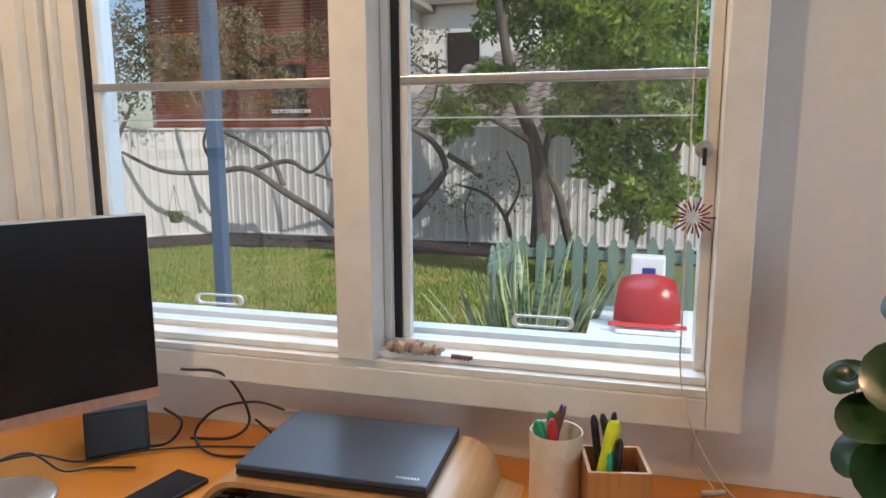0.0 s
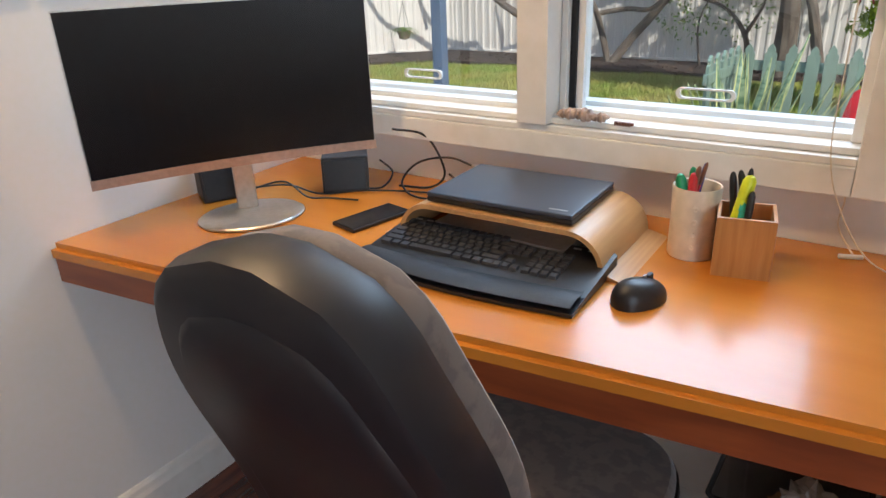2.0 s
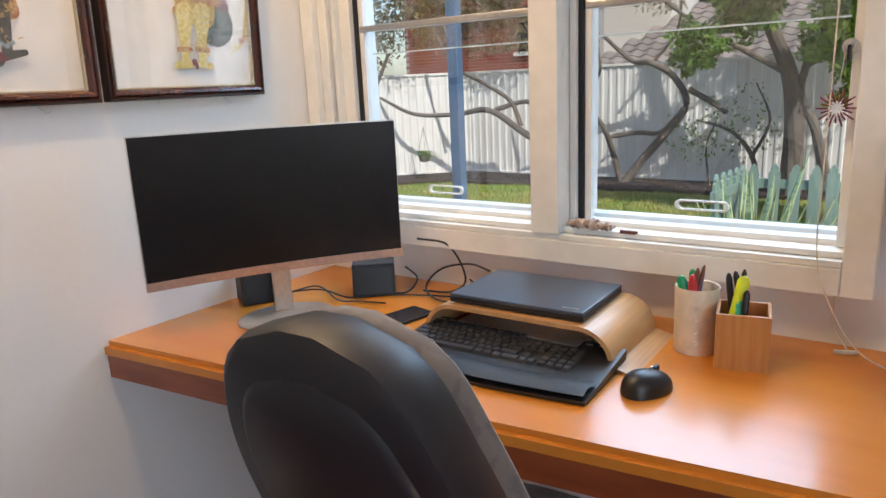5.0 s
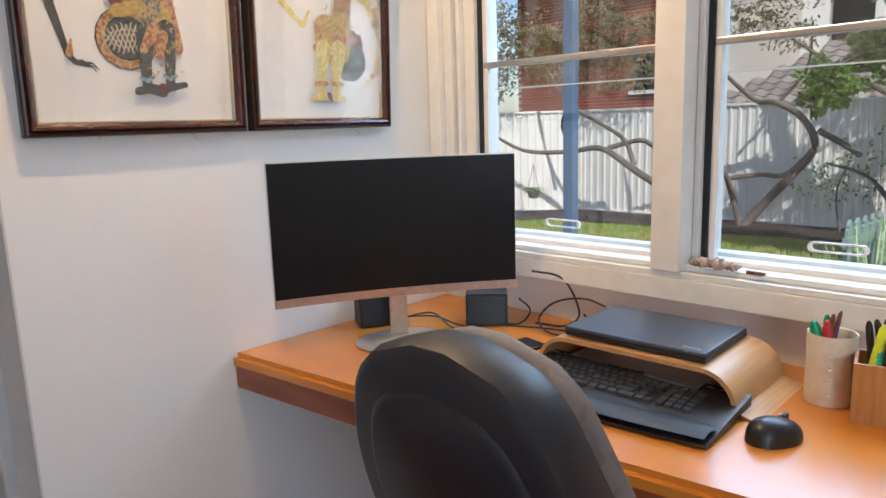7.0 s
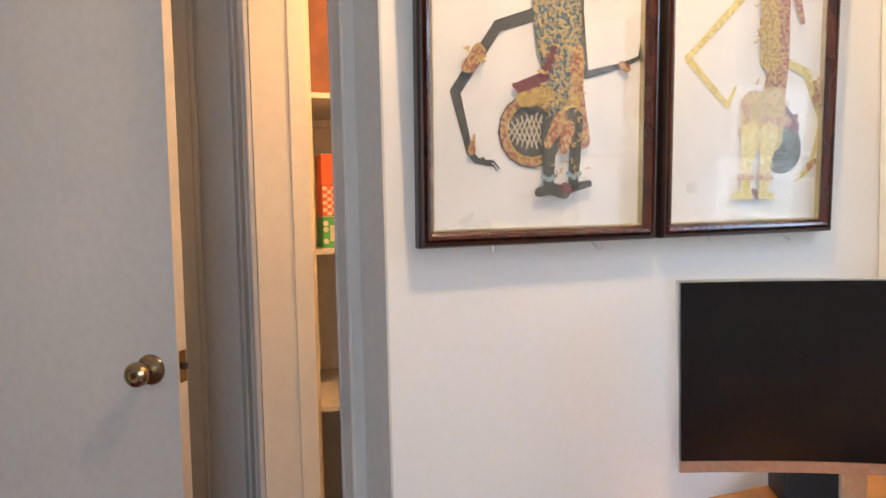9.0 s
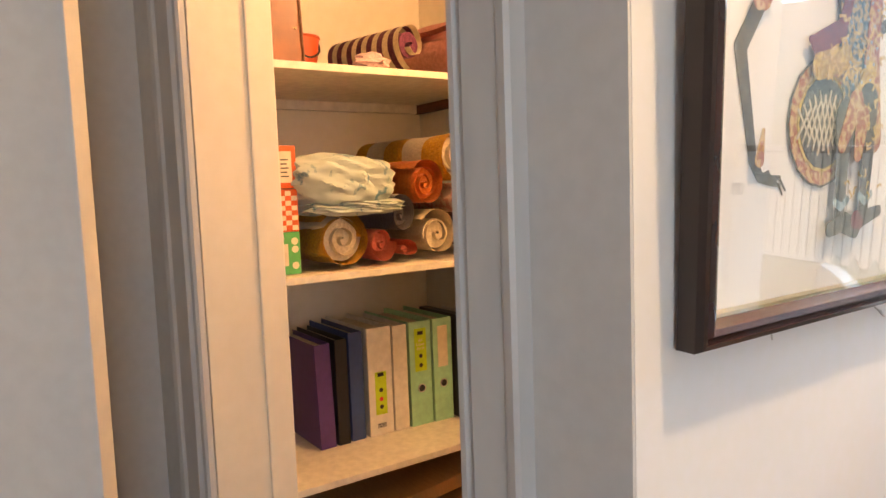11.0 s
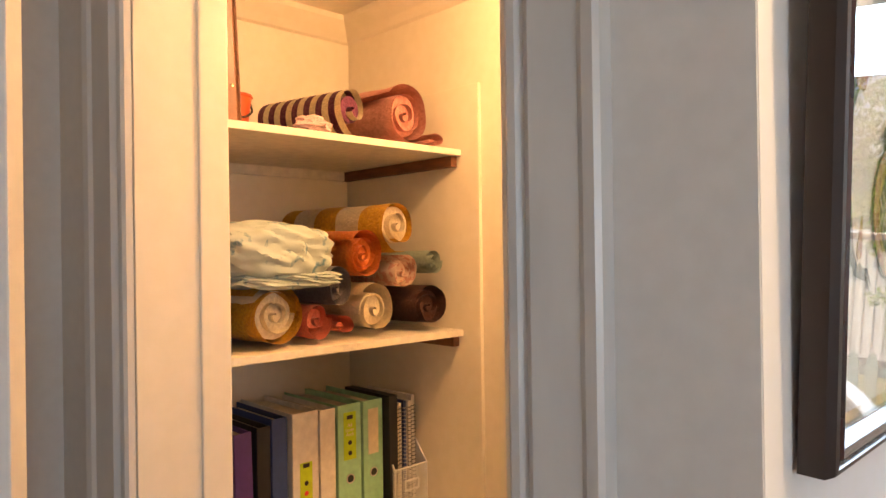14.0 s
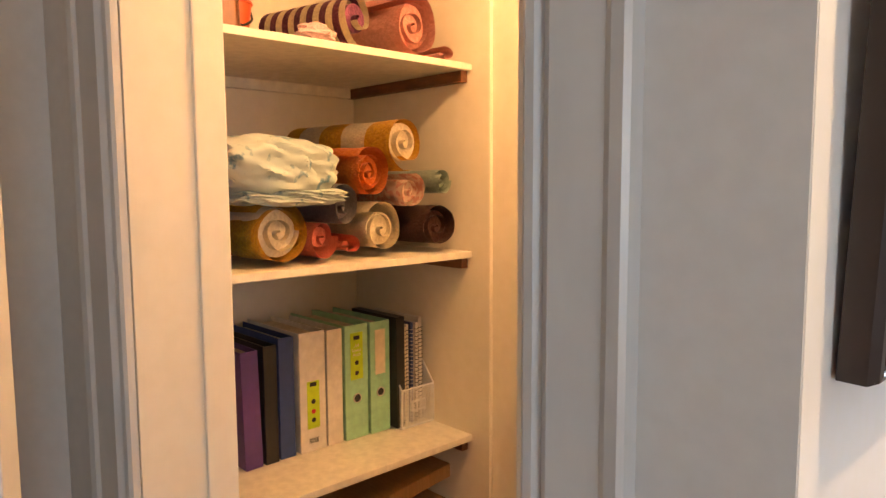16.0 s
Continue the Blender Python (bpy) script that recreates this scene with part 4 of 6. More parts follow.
rb = random.Random(3)
for i in range(16):
    z = .045 + .31 * (i / 15)
    k = .62 + .3 * z / .38
    t_ = thing("crumpled_tissue", "crumpled off-white tissue in the waste bin", "tissue", pose(1.365 + rb.uniform(-.055, .055) * k, -.185 + rb.uniform(-.05, .05) * k, z, rb.uniform(0, 90), 0, rb.uniform(0, 180)), "tissues in the bin")
    part("ball", crumple(.046, i * 3.1, amp=.8), M["tissue"] if i % 4 else M["cardboard"], t_, smooth=False)
pbd = thing("power_board", "white power board with black adaptors and leads on the floor", "power board", pose(1.02, -.12, .0, 0, 0, 10))
part("strip", bx(-.12, .12, -.028, .028, 0, .035, bevel=.006), M["white"], pbd)
for dx in (-.04, .03):
    bm = bmesh.new()
    lathe(bm, [(.0001, .0351), (.022, .0351), (.023, .06), (.018, .066), (.0001, .066)], 20, pose(dx, 0, 0))
    part("plug", bm, M["blackplastic"], pbd, smooth=True)
    bm = bmesh.new()
    tube(bm, smooth_path([(dx, 0, .066), (dx + .02, -.01, .10), (dx + .07, .01, .09), (dx + .10, -.02, .03), (dx + .05, -.06, .006)], 6), .003, 8)
    part("lead", bm, M["cable"], pbd, smooth=True)

# ---- framed shadow-puppet pictures ----
PC = {k: mat("puppet_" + k, v, .6, color2=w, scale=160, mix=(.45, .55), detail=2) for k, v, w in (
    ("redgold", (.34, .10, .05), (.55, .38, .16)), ("bluegold", (.05, .12, .16), (.45, .34, .16)), ("black", (.03, .035, .035), (.10, .10, .08)),
    ("ochre", (.62, .46, .10), (.40, .26, .06)), ("yellow", (.75, .66, .28), (.60, .48, .12)), ("darkdot", (.03, .05, .04), (.12, .11, .08)), ("cream", (.62, .55, .40), (.5, .42, .3)), ("maroon", (.20, .035, .04), (.14, .02, .03)),
    ("silverblue", (.35, .45, .50), (.2, .3, .34)), ("gold", (.62, .44, .14), (.5, .32, .08)))}


def capsule(bm, a, b, r0, r1, x, th=.0012):
    """A flat tapering limb between two points of the picture plane."""
    a, b = Vector((0, *a)), Vector((0, *b))
    d = (b - a).normalized()
    nrm = Vector((0, -d.z, d.y))
    pts = []
    for k in range(9):
        an = math.pi * k / 8
        pts.append(b + nrm * math.cos(an) * r1 + d * math.sin(an) * r1)
    for k in range(9):
        an = math.pi * k / 8
        pts.append(a - nrm * math.cos(an) * r0 - d * math.sin(an) * r0)
    lo = [bm.verts.new((x, p.y, p.z)) for p in pts]
    hi = [bm.verts.new((x + th, p.y, p.z)) for p in pts]
    bm.faces.new(lo), bm.faces.new(hi[::-1])
    for i in range(len(pts)):
        bm.faces.new((lo[i], hi[i], hi[(i + 1) % len(pts)], lo[(i + 1) % len(pts)]))
    fixnormals(bm)


def picture(y0, y1, label, figures):
    w, h, fw, fd = y1 - y0, .74, .025, .024
    p = thing("framed_picture", label, "picture", pose(.0035, y0, 1.304, 0, 2.2, 0), "pair of framed puppets")
    # frame of four mitred mouldings
    prof = [(0, 0), (fd - .006, 0), (fd, .003), (fd + .001, .007), (fd - .004, .010), (fd + .002, .014), (fd, .019), (fd - .008, fw), (0, fw)]
    corners = [(0, 0), (w, 0), (w, h), (0, h)]
    for k in range(4):
        bm = bmesh.new()
        (ya, za), (yb, zb) = corners[k], corners[(k + 1) % 4]
        sg = [(1, 1), (-1, 1), (-1, -1), (1, -1)]
        A = [bm.verts.new((x, ya + sg[k][0] * o, za + sg[k][1] * o)) for x, o in prof]
        j = (k + 1) % 4
        B = [bm.verts.new((x, yb + sg[j][0] * o, zb + sg[j][1] * o)) for x, o in prof]
        n = len(prof)
        for i in range(n):
            f = bm.faces.new((A[i], A[(i + 1) % n], B[(i + 1) % n], B[i]))
            f.material_index = 1 if prof[i][1] < .004 and prof[(i + 1) % n][1] < .012 else 0
        bm.faces.new(A), bm.faces.new(B[::-1])
        part("frame_moulding", fixnormals(bm), [M["frame"], M["frameblack"]], p)
    bm = bmesh.new()
    for a, b, c, d in ((fw, w - fw, fw, fw + .003), (fw, w - fw, h - fw - .003, h - fw), (fw, fw + .003, fw + .0031, h - fw - .0031), (w - fw - .003, w - fw, fw + .0031, h - fw - .0031)):
        box(bm, .004, .014, a, b, c, d)
    part("gilt_slip", bm, M["gilt"], p)
    part("mount", bx(.001, .0035, fw - .004, w - fw + .004, fw - .004, h - fw + .004), M["paper"], p, "white mount card")
    g = part("picture_glass", bx(.0142, .0158, fw - .001, w - fw + .001, fw - .001, h - fw + .001), M["glass"], p)
    g.visible_shadow = False
    for i, (nm, col, caps) in enumerate(figures):
        bm = bmesh.new()
        for q, (a, b, r0, r1) in enumerate(caps):
            capsule(bm, (a[0] - y0, a[1] - 1.304), (b[0] - y0, b[1] - 1.304), r0, r1, .0040 + i * .00045 + q * .000002, .0004)
        part(nm, bm, PC[col], p)
    for dy in (.30 * w, .72 * w):
        bm = bmesh.new()
        tube(bm, smooth_path([(.004, dy, .0), (.012, dy + .004, -.008), (.014, dy + .014, -.016), (.006, dy + .024, -.012)] if dy > .5 * w else [(.003, dy, .0), (.005, dy, -.012)], 5), .0009, 6)
        part("wire_end", bm, M["silver"], p)
    return p


def A1(px, py):
    return (0.001143 * px -0.000077 * py +1.034e-07 * px * py -1.8580, 0.000103 * px -0.000745 * py -3.202e-07 * px * py +1.5785)


def A2(px, py):
    return (0.001439 * px -0.000134 * py +1.582e-07 * px * py -2.1746, 0.000129 * px -0.000665 * py -3.967e-07 * px * py +1.5517)


def S(f, r0, r1, *pts):
    return [(f(*a), f(*b), r0 + (r1 - r0) * i / max(1, len(pts) - 2), r0 + (r1 - r0) * (i + 1) / max(1, len(pts) - 1)) for i, (a, b) in enumerate(zip(pts, pts[1:]))]


def disc(f, c, r):
    return [(f(*c), f(c[0] + .5, c[1]), r, r)]


def curls(f, seed, n, x0, x1, y0, y1, r=.0016, ln=9):
    """Small gold leaf-like flourishes strewn over a part of the figure."""
    rg, out = random.Random(seed), []
    for _ in range(n):
        x, y, a = rg.uniform(x0, x1), rg.uniform(y0, y1), rg.uniform(0, 6.28)
        q = (x + ln * math.cos(a), y + ln * math.sin(a))
        out += [(f(x, y), f(*q), r, r * .8), (f(*q), f(q[0] + ln * .6 * math.cos(a + 1.4), q[1] + ln * .6 * math.sin(a + 1.4)), r * .8, r * .4)]
    return out


picture(-1.09, -.632, "shadow-puppet figure in dark reds and blues in a glazed mahogany frame", [
    ("arm", "black", S(A1, .011, .009, (870, -25), (800, -5), (733, 100)) + S(A1, .009, .006, (733, 100), (754, 195)) + S(A1, .006, .005, (754, 198), (765, 214), (784, 219)) + S(A1, .003, .0012, (780, 216), (792, 216), (801, 228)) + S(A1, .0025, .001, (782, 221), (792, 223), (797, 232)) + S(A1, .0025, .001, (766, 214), (776, 210), (780, 214))),
    ("arm", "black", S(A1, .010, .007, (935, -30), (946, 78)) + S(A1, .007, .005, (946, 78), (1012, 64)) + S(A1, .005, .002, (1012, 64), (1044, 52), (1052, 12)) + S(A1, .003, .001, (1040, 54), (1060, 36))),
    ("outline", "black", disc(A1, (853, 168), .0625) + S(A1, .052, .040, (900, -60), (905, 60)) + S(A1, .040, .030, (905, 60), (905, 150))),
    ("belly", "redgold", disc(A1, (853, 168), .0600)),
    ("belly_ring", "ochre", disc(A1, (853, 168), .0475)),
    ("belly_disc", "black", disc(A1, (853, 168), .0440)),
    ("belly_check", "cream", [c for k in range(-4, 5) for g in (1, -1) for c in S(A1, .0014, .0014, (853 + g * (8 * k - 9), 168 + 29 - abs(k) * 4), (853 + g * (8 * k + 9), 168 - 29 + abs(k) * 4))]),
    ("torso", "bluegold", S(A1, .050, .044, (895, -80), (900, 30)) + S(A1, .038, .028, (903, 50), (905, 140))),
    ("crown", "redgold", S(A1, .030, .042, (860, -190), (890, -95)) + S(A1, .02, .006, (930, -160), (990, -60))),
    ("side_sash", "redgold", S(A1, .012, .016, (932, 40), (928, 110), (938, 185)) + S(A1, .016, .010, (930, 180), (925, 200))),
    ("sash", "maroon", S(A1, .004, .013, (824, 92), (838, 97)) + S(A1, .013, .008, (838, 97), (872, 82), (890, 36))),
    ("belt", "ochre", S(A1, .013, .012, (838, 116), (880, 108)) + S(A1, .008, .012, (896, 160), (925, 120))),
    ("sleeve", "redgold", S(A1, .008, .012, (748, 62), (768, 35)) + S(A1, .010, .006, (755, 60), (765, 48)) + S(A1, .007, .002, (756, 198), (760, 172)) + S(A1, .008, .006, (1010, 64), (1020, 70))),
    ("leg", "black", S(A1, .020, .012, (884, 165), (880, 212)) + S(A1, .012, .010, (880, 212), (879, 258)) + S(A1, .020, .012, (922, 150), (925, 200)) + S(A1, .012, .010, (925, 200), (921, 254))),
    ("skirt", "redgold", S(A1, .014, .008, (900, 150), (878, 190)) + S(A1, .008, .014, (906, 200), (912, 165))),
    ("anklet", "silverblue", S(A1, .004, .004, (869, 244), (880, 250), (890, 243)) + S(A1, .004, .004, (911, 240), (922, 247), (932, 240))),
    ("foot", "black", S(A1, .008, .011, (862, 270), (885, 265), (905, 272)) + S(A1, .009, .006, (915, 264), (948, 258))),
    ("shoe", "maroon", S(A1, .010, .006, (906, 264), (914, 268))),
    ("filigree", "gold", curls(A1, 1, 46, 858, 930, -70, 130) + curls(A1, 2, 22, 825, 885, 105, 128, .0014, 6) + curls(A1, 3, 22, 920, 940, 40, 195, .0014, 6) + curls(A1, 4, 14, 745, 775, 25, 65, .0014, 6) + curls(A1, 5, 8, 880, 945, 215, 240, .0012, 6)),
    ("dots", "silverblue", [c for k in range(60) for c in disc(A1, (872 + (k * 37 % 56), -60 + (k * 53 % 195)), .0016)])])
picture(-.619, -.193, "shadow-puppet figure in yellow and ochre in a glazed mahogany frame", [
    ("arm", "yellow", S(A2, .008, .006, (1215, -40), (1125, 55)) + S(A2, .008, .006, (1125, 55), (1188, 135)) + S(A2, .006, .003, (1188, 135), (1203, 104))),
    ("arm", "yellow", S(A2, .008, .010, (1285, 62), (1328, 84)) + S(A2, .010, .007, (1328, 84), (1355, 166)) + S(A2, .007, .005, (1355, 166), (1334, 238)) + S(A2, .005, .0016, (1330, 245), (1316, 258), (1302, 266)) + S(A2, .004, .001, (1326, 250), (1312, 250), (1303, 256))),
    ("outline", "black", disc(A2, (1281, 208), .0515)),
    ("belly", "darkdot", disc(A2, (1281, 208), .0500)),
    ("torso", "redgold", S(A2, .026, .022, (1282, -90), (1280, 60)) + S(A2, .024, .030, (1278, 60), (1266, 130))),
    ("chest", "ochre", S(A2, .020, .026, (1262, -60), (1262, 60))),
    ("crown", "redgold", S(A2, .028, .036, (1290, -190), (1270, -100)) + S(A2, .018, .006, (1290, -120), (1320, 0))),
    ("sash", "maroon", S(A2, .012, .004, (1292, 165), (1306, 155)) + S(A2, .014, .012, (1285, 150), (1303, 172))),
    ("skirt", "ochre", S(A2, .034, .030, (1232, 140), (1230, 185)) + S(A2, .036, .030, (1262, 135), (1260, 190))),
    ("hip_band", "redgold", S(A2, .010, .008, (1210, 180), (1248, 190)) + S(A2, .008, .010, (1248, 160), (1290, 165)) + S(A2, .008, .004, (1215, 130), (1222, 170))),
    ("leg", "yellow", S(A2, .024, .014, (1224, 185), (1218, 232)) + S(A2, .014, .011, (1218, 232), (1214, 276)) + S(A2, .024, .014, (1256, 185), (1250, 232)) + S(A2, .014, .011, (1250, 232), (1246, 276))),
    ("anklet", "redgold", S(A2, .006, .006, (1205, 255), (1225, 256)) + S(A2, .006, .006, (1238, 256), (1258, 258)) + S(A2, .009, .007, (1340, 128), (1350, 132)) + S(A2, .008, .006, (1328, 240), (1338, 232)) + S(A2, .005, .009, (1340, 100), (1350, 122))),
    ("foot", "yellow", S(A2, .008, .010, (1198, 286), (1222, 284)) + S(A2, .009, .007, (1240, 284), (1260, 290))),
    ("shoe", "maroon", S(A2, .007, .004, (1229, 280), (1233, 292))),
    ("filigree", "gold", curls(A2, 7, 40, 1235, 1290, -80, 120) + curls(A2, 8, 22, 1215, 1290, 120, 190, .0014, 6) + curls(A2, 9, 10, 1335, 1352, 95, 130, .0014, 6) + curls(A2, 10, 12, 1208, 1260, 240, 270, .0012, 6)),
    ("dots", "silverblue", [c for k in range(46) for c in disc(A2, (1281 + (6 + k * 17 % 26) * math.cos(k * 2.4), 208 + (6 + k * 17 % 26) * math.sin(k * 2.4)), .0013)])])


# ---- things on the cupboard shelves ----
def cloth(name, c, c2, scale=25, bump=.9, mixv=(.4, .6), stretch=(1, 1, 1)):
    return mat(name, c, .95, color2=c2, scale=scale, bump=bump, sheen=.08, mix=mixv, stretch=stretch)


TW = {"mustard": cloth("mustard_towelling", (.62, .37, .02), (.50, .27, .012), 130), "cream": cloth("cream_towelling", (.72, .64, .46), (.64, .56, .40), 130),
      "coral": cloth("coral_towelling", (.62, .19, .13), (.54, .15, .10), 140), "grey": cloth("grey_towelling", (.26, .24, .26), (.20, .18, .20), 150),
      "orange": cloth("orange_towelling", (.62, .20, .03), (.54, .15, .02), 120), "brown": cloth("dark_brown_towelling", (.085, .03, .02), (.06, .02, .014), 150),
      "mint": cloth("pale_mint_towelling", (.42, .50, .42), (.36, .44, .37), 110), "pink": cloth("dusty_pink_blanket", (.58, .27, .22), (.50, .22, .18), 90),
      "dots": cloth("pink_dotted_cloth", (.66, .36, .28), (.78, .62, .50), 60, .3, (.5, .53)), "paleblue": cloth("pale_blue_printed_cotton", (.42, .49, .46), (.10, .20, .27), 17, .25, (.38, .44), (1, 1.5, 1)),
      "purple": cloth("plum_wool", (.16, .04, .09), (.10, .02, .06), 120), "lilac": cloth("pale_lilac_wool", (.62, .42, .42), (.55, .36, .36), 100)}


def roll(label, x, y, z, r, L, outer, inner=None, turns=3.2, sy=1, yaw=0, stripes=None, seed=0, tilt=0):
    """A rolled towel: a spiral band with folds at its front end, thick outer layer, and a soft body."""
    inner = inner or outer
    r *= 1.13
    t_ = thing("rolled_towel", label, "towel", pose(x, y, z, tilt, 0, yaw), "rolled towels and blankets")
    bm = bmesh.new()
    n = int(turns * 26)
    th = r * .9 / turns * .80
    nx = 14
    cols = []
    for i in range(n + 1):
        a = 2 * math.pi * turns * i / n
        k = i / n
        rad = r * (.10 + .90 * k) - th * .5
        wob = 1 + .07 * noise.noise(Vector((math.cos(a) * 1.2, math.sin(a) * 1.2, seed + k * 2)))
        col = []
        for j in range(nx + 1):
            u = j / nx
            w2 = 1 + .05 * noise.noise(Vector((math.cos(a), math.sin(a), u * 4 + seed * 7)))
            front_ = .012 * noise.noise(Vector((a * .5, seed * 3.3, 1))) * (1 - u)
            col.append(bm.verts.new((-L * u + front_ - (1 - k) * .006, rad * wob * w2 * math.cos(a) * sy, rad * wob * w2 * math.sin(a) + seed * 0)))
        cols.append(col)
    for i in range(n):
        outerturn = i > n - 30
        for j in range(nx):
            f = bm.faces.new((cols[i][j], cols[i + 1][j], cols[i + 1][j + 1], cols[i][j + 1]))
            if stripes and outerturn:
                f.material_index = 1 if (j // stripes) % 2 else 0
            else:
                f.material_index = 0 if (outerturn or i % 52 < 20 and inner is not outer and i > n * .5) else (1 if inner is not outer else 0)
    bmesh.ops.solidify(bm, geom=bm.faces[:], thickness=th)
    part("cloth", bm, [outer, inner], t_, smooth=True)
    bm = bmesh.new()
    cr_ = r * (.1 + .9 * (1 - 1 / turns)) * .86 * min(1, sy)
    lathe(bm, [(.0001, -L * .98), (cr_, -L * .98), (cr_, -.022), (.0001, -.022)], 20, pose(0, 0, 0, 0, 90, 0))
    part("core", bm, inner, t_, smooth=True)
    return t_


s2 = SH[1]
roll("rolled mustard and cream towel on the shelf", -1.222, -.785, s2 + .079, .079, .34, TW["mustard"], TW["cream"], 3.4, 1.0, 3, None, 1)
roll("loosely rolled coral towel on the shelf", -1.225, -.672, s2 + .062, .062, .33, TW["coral"], None, 2.0, .72, 0, None, 2)
roll("loose coral towel end folded on the shelf", -1.232, -.592, s2 + .036, .036, .30, TW["coral"], None, 1.3, 1.5, 0, None, 3)
roll("rolled fluffy cream towel on the shelf", -1.228, -.490, s2 + .074, .074, .34, TW["cream"], None, 2.4, .92, 0, None, 4)
roll("rolled dark brown towel on the shelf", -1.222, -.302, s2 + .070, .070, .36, TW["brown"], None, 2.6, 1.08, 4, None, 5)
roll("rolled grey towel between other towels", -1.238, -.600, s2 + .132, .062, .33, TW["grey"], None, 2.4, .78, 6, None, 6)
roll("rolled pink dotted cloth on other towels", -1.225, -.398, s2 + .168, .052, .30, TW["dots"], None, 2.2, 1.05, 3, None, 7)
roll("rolled orange towel on other towels", -1.235, -.518, s2 + .215, .066, .36, TW["orange"], None, 3.4, .92, 8, None, 8)
roll("rolled pale mint towel at the wall", -1.230, -.282, s2 + .195, .038, .34, TW["mint"], None, 3.0, .9, 0, None, 9)
roll("large striped mustard towel rolled on top", -1.225, -.412, s2 + .294, .075, .42, TW["mustard"], TW["cream"], 2.8, 1.05, 7, 3, 10)
roll("rolled rust towel behind the quilt cover", -1.36, -.68, s2 + .245, .055, .26, TW["orange"], None, 2.6, 1.0, 25, None, 15)
for nm, lab, r, x, y, z, s3, seed in (("folded_quilt_cover", "crumpled pale blue printed cotton quilt cover on the towels", .125, -1.30, -.765, s2 + .226, (.95, 1.18, .56), 5),
                                    ("folded_quilt_cover", "lower fold of pale blue printed cotton cloth", .10, -1.30, -.735, s2 + .158, (1.1, 1.42, .22), 8)):
    t_ = thing(nm, lab, "bed linen", pose(x, y, z, 0, 0, 5))
    bm = bmesh.new()
    bmesh.ops.create_icosphere(bm, subdivisions=5, radius=r)
    for v in bm.verts:
        d = v.co.normalized()
        q = Vector((d.x * 1.3, d.y * 1.5 + d.z, d.z * 1.5))
        fold = abs(noise.noise(q * 1.1 + Vector((seed, 0, 0)))) * .24 + .10 * noise.noise(q * 3 + Vector((0, seed, 0)))
        e = (abs(d.x) ** 3 + abs(d.y) ** 3 + abs(d.z) ** 3) ** (-1 / 3)
        v.co = Vector((d.x * s3[0], d.y * s3[1], d.z * s3[2])) * r * e * (1.06 - fold)
    part("folds", bm, TW["paleblue"], t_, smooth=True)
roll("rolled crocheted blanket with plum and green stripes", -1.235, -.545, SH[0] + .080, .080, .30, TW["cream"], TW["purple"], 1.7, .95, 12, 1, 11)
roll("rolled dusty pink blanket on the top shelf", -1.23, -.375, SH[0] + .085, .085, .34, TW["pink"], None, 3.4, .95, 4, None, 12)
roll("loose end of the dusty pink blanket", -1.235, -.262, SH[0] + .026, .026, .30, TW["pink"], None, 1.3, 1.5, 2, None, 13)
t_ = thing("knitted_bootees", "small pale lilac knitted bundle on the top shelf", "knitwear", pose(-1.215, -.690, SH[0] + .020))
part("bundle", crumple(.030, 4.2, 1, 1.7, .72, 3, .5), TW["lilac"], t_, smooth=True)
# leather case and bucket
lc = thing("leather_case", "tall tan stitched leather case standing on the top shelf", "case", pose(-1.36, -.955, SH[0]))
bm = bmesh.new()
vs = box(bm, -.12, .12, -.10, .098, 0, .40, bevel=.012)
for v in vs:
    v.co.y *= 1 - .18 * v.co.z / .4
part("body", bm, M["leather"], lc)
bm = bmesh.new()
tube(bm, [(.122, .094, .004), (.122, .077, .395)], .0022, 6)
part("stitched_edge", bm, M["cleat"], lc)
part("stud", bx(.12, .124, .070, .076, .085, .091, bevel=.001), M["brass"], lc)
bk = thing("orange_bucket", "small orange-red bucket with a black handle on the top shelf", "bucket", pose(-1.45, -.775, SH[0]))
bm = bmesh.new()
lathe(bm, [(.0001, 0), (.035, 0), (.048, .11), (.052, .112), (.050, .118), (.044, .112), (.032, .006), (.0001, .006)], 28)
part("tub", bm, colour("orange_red_plastic", (.62, .10, .03)), bk, smooth=True)
bm = bmesh.new()
tube(bm, smooth_path([(.0, -.052, .10), (.045, -.03, .07), (.052, .0, .055), (.045, .03, .07), (0, .052, .10)], 6), .003, 6)
part("handle", bm, M["cable"], bk, smooth=True)

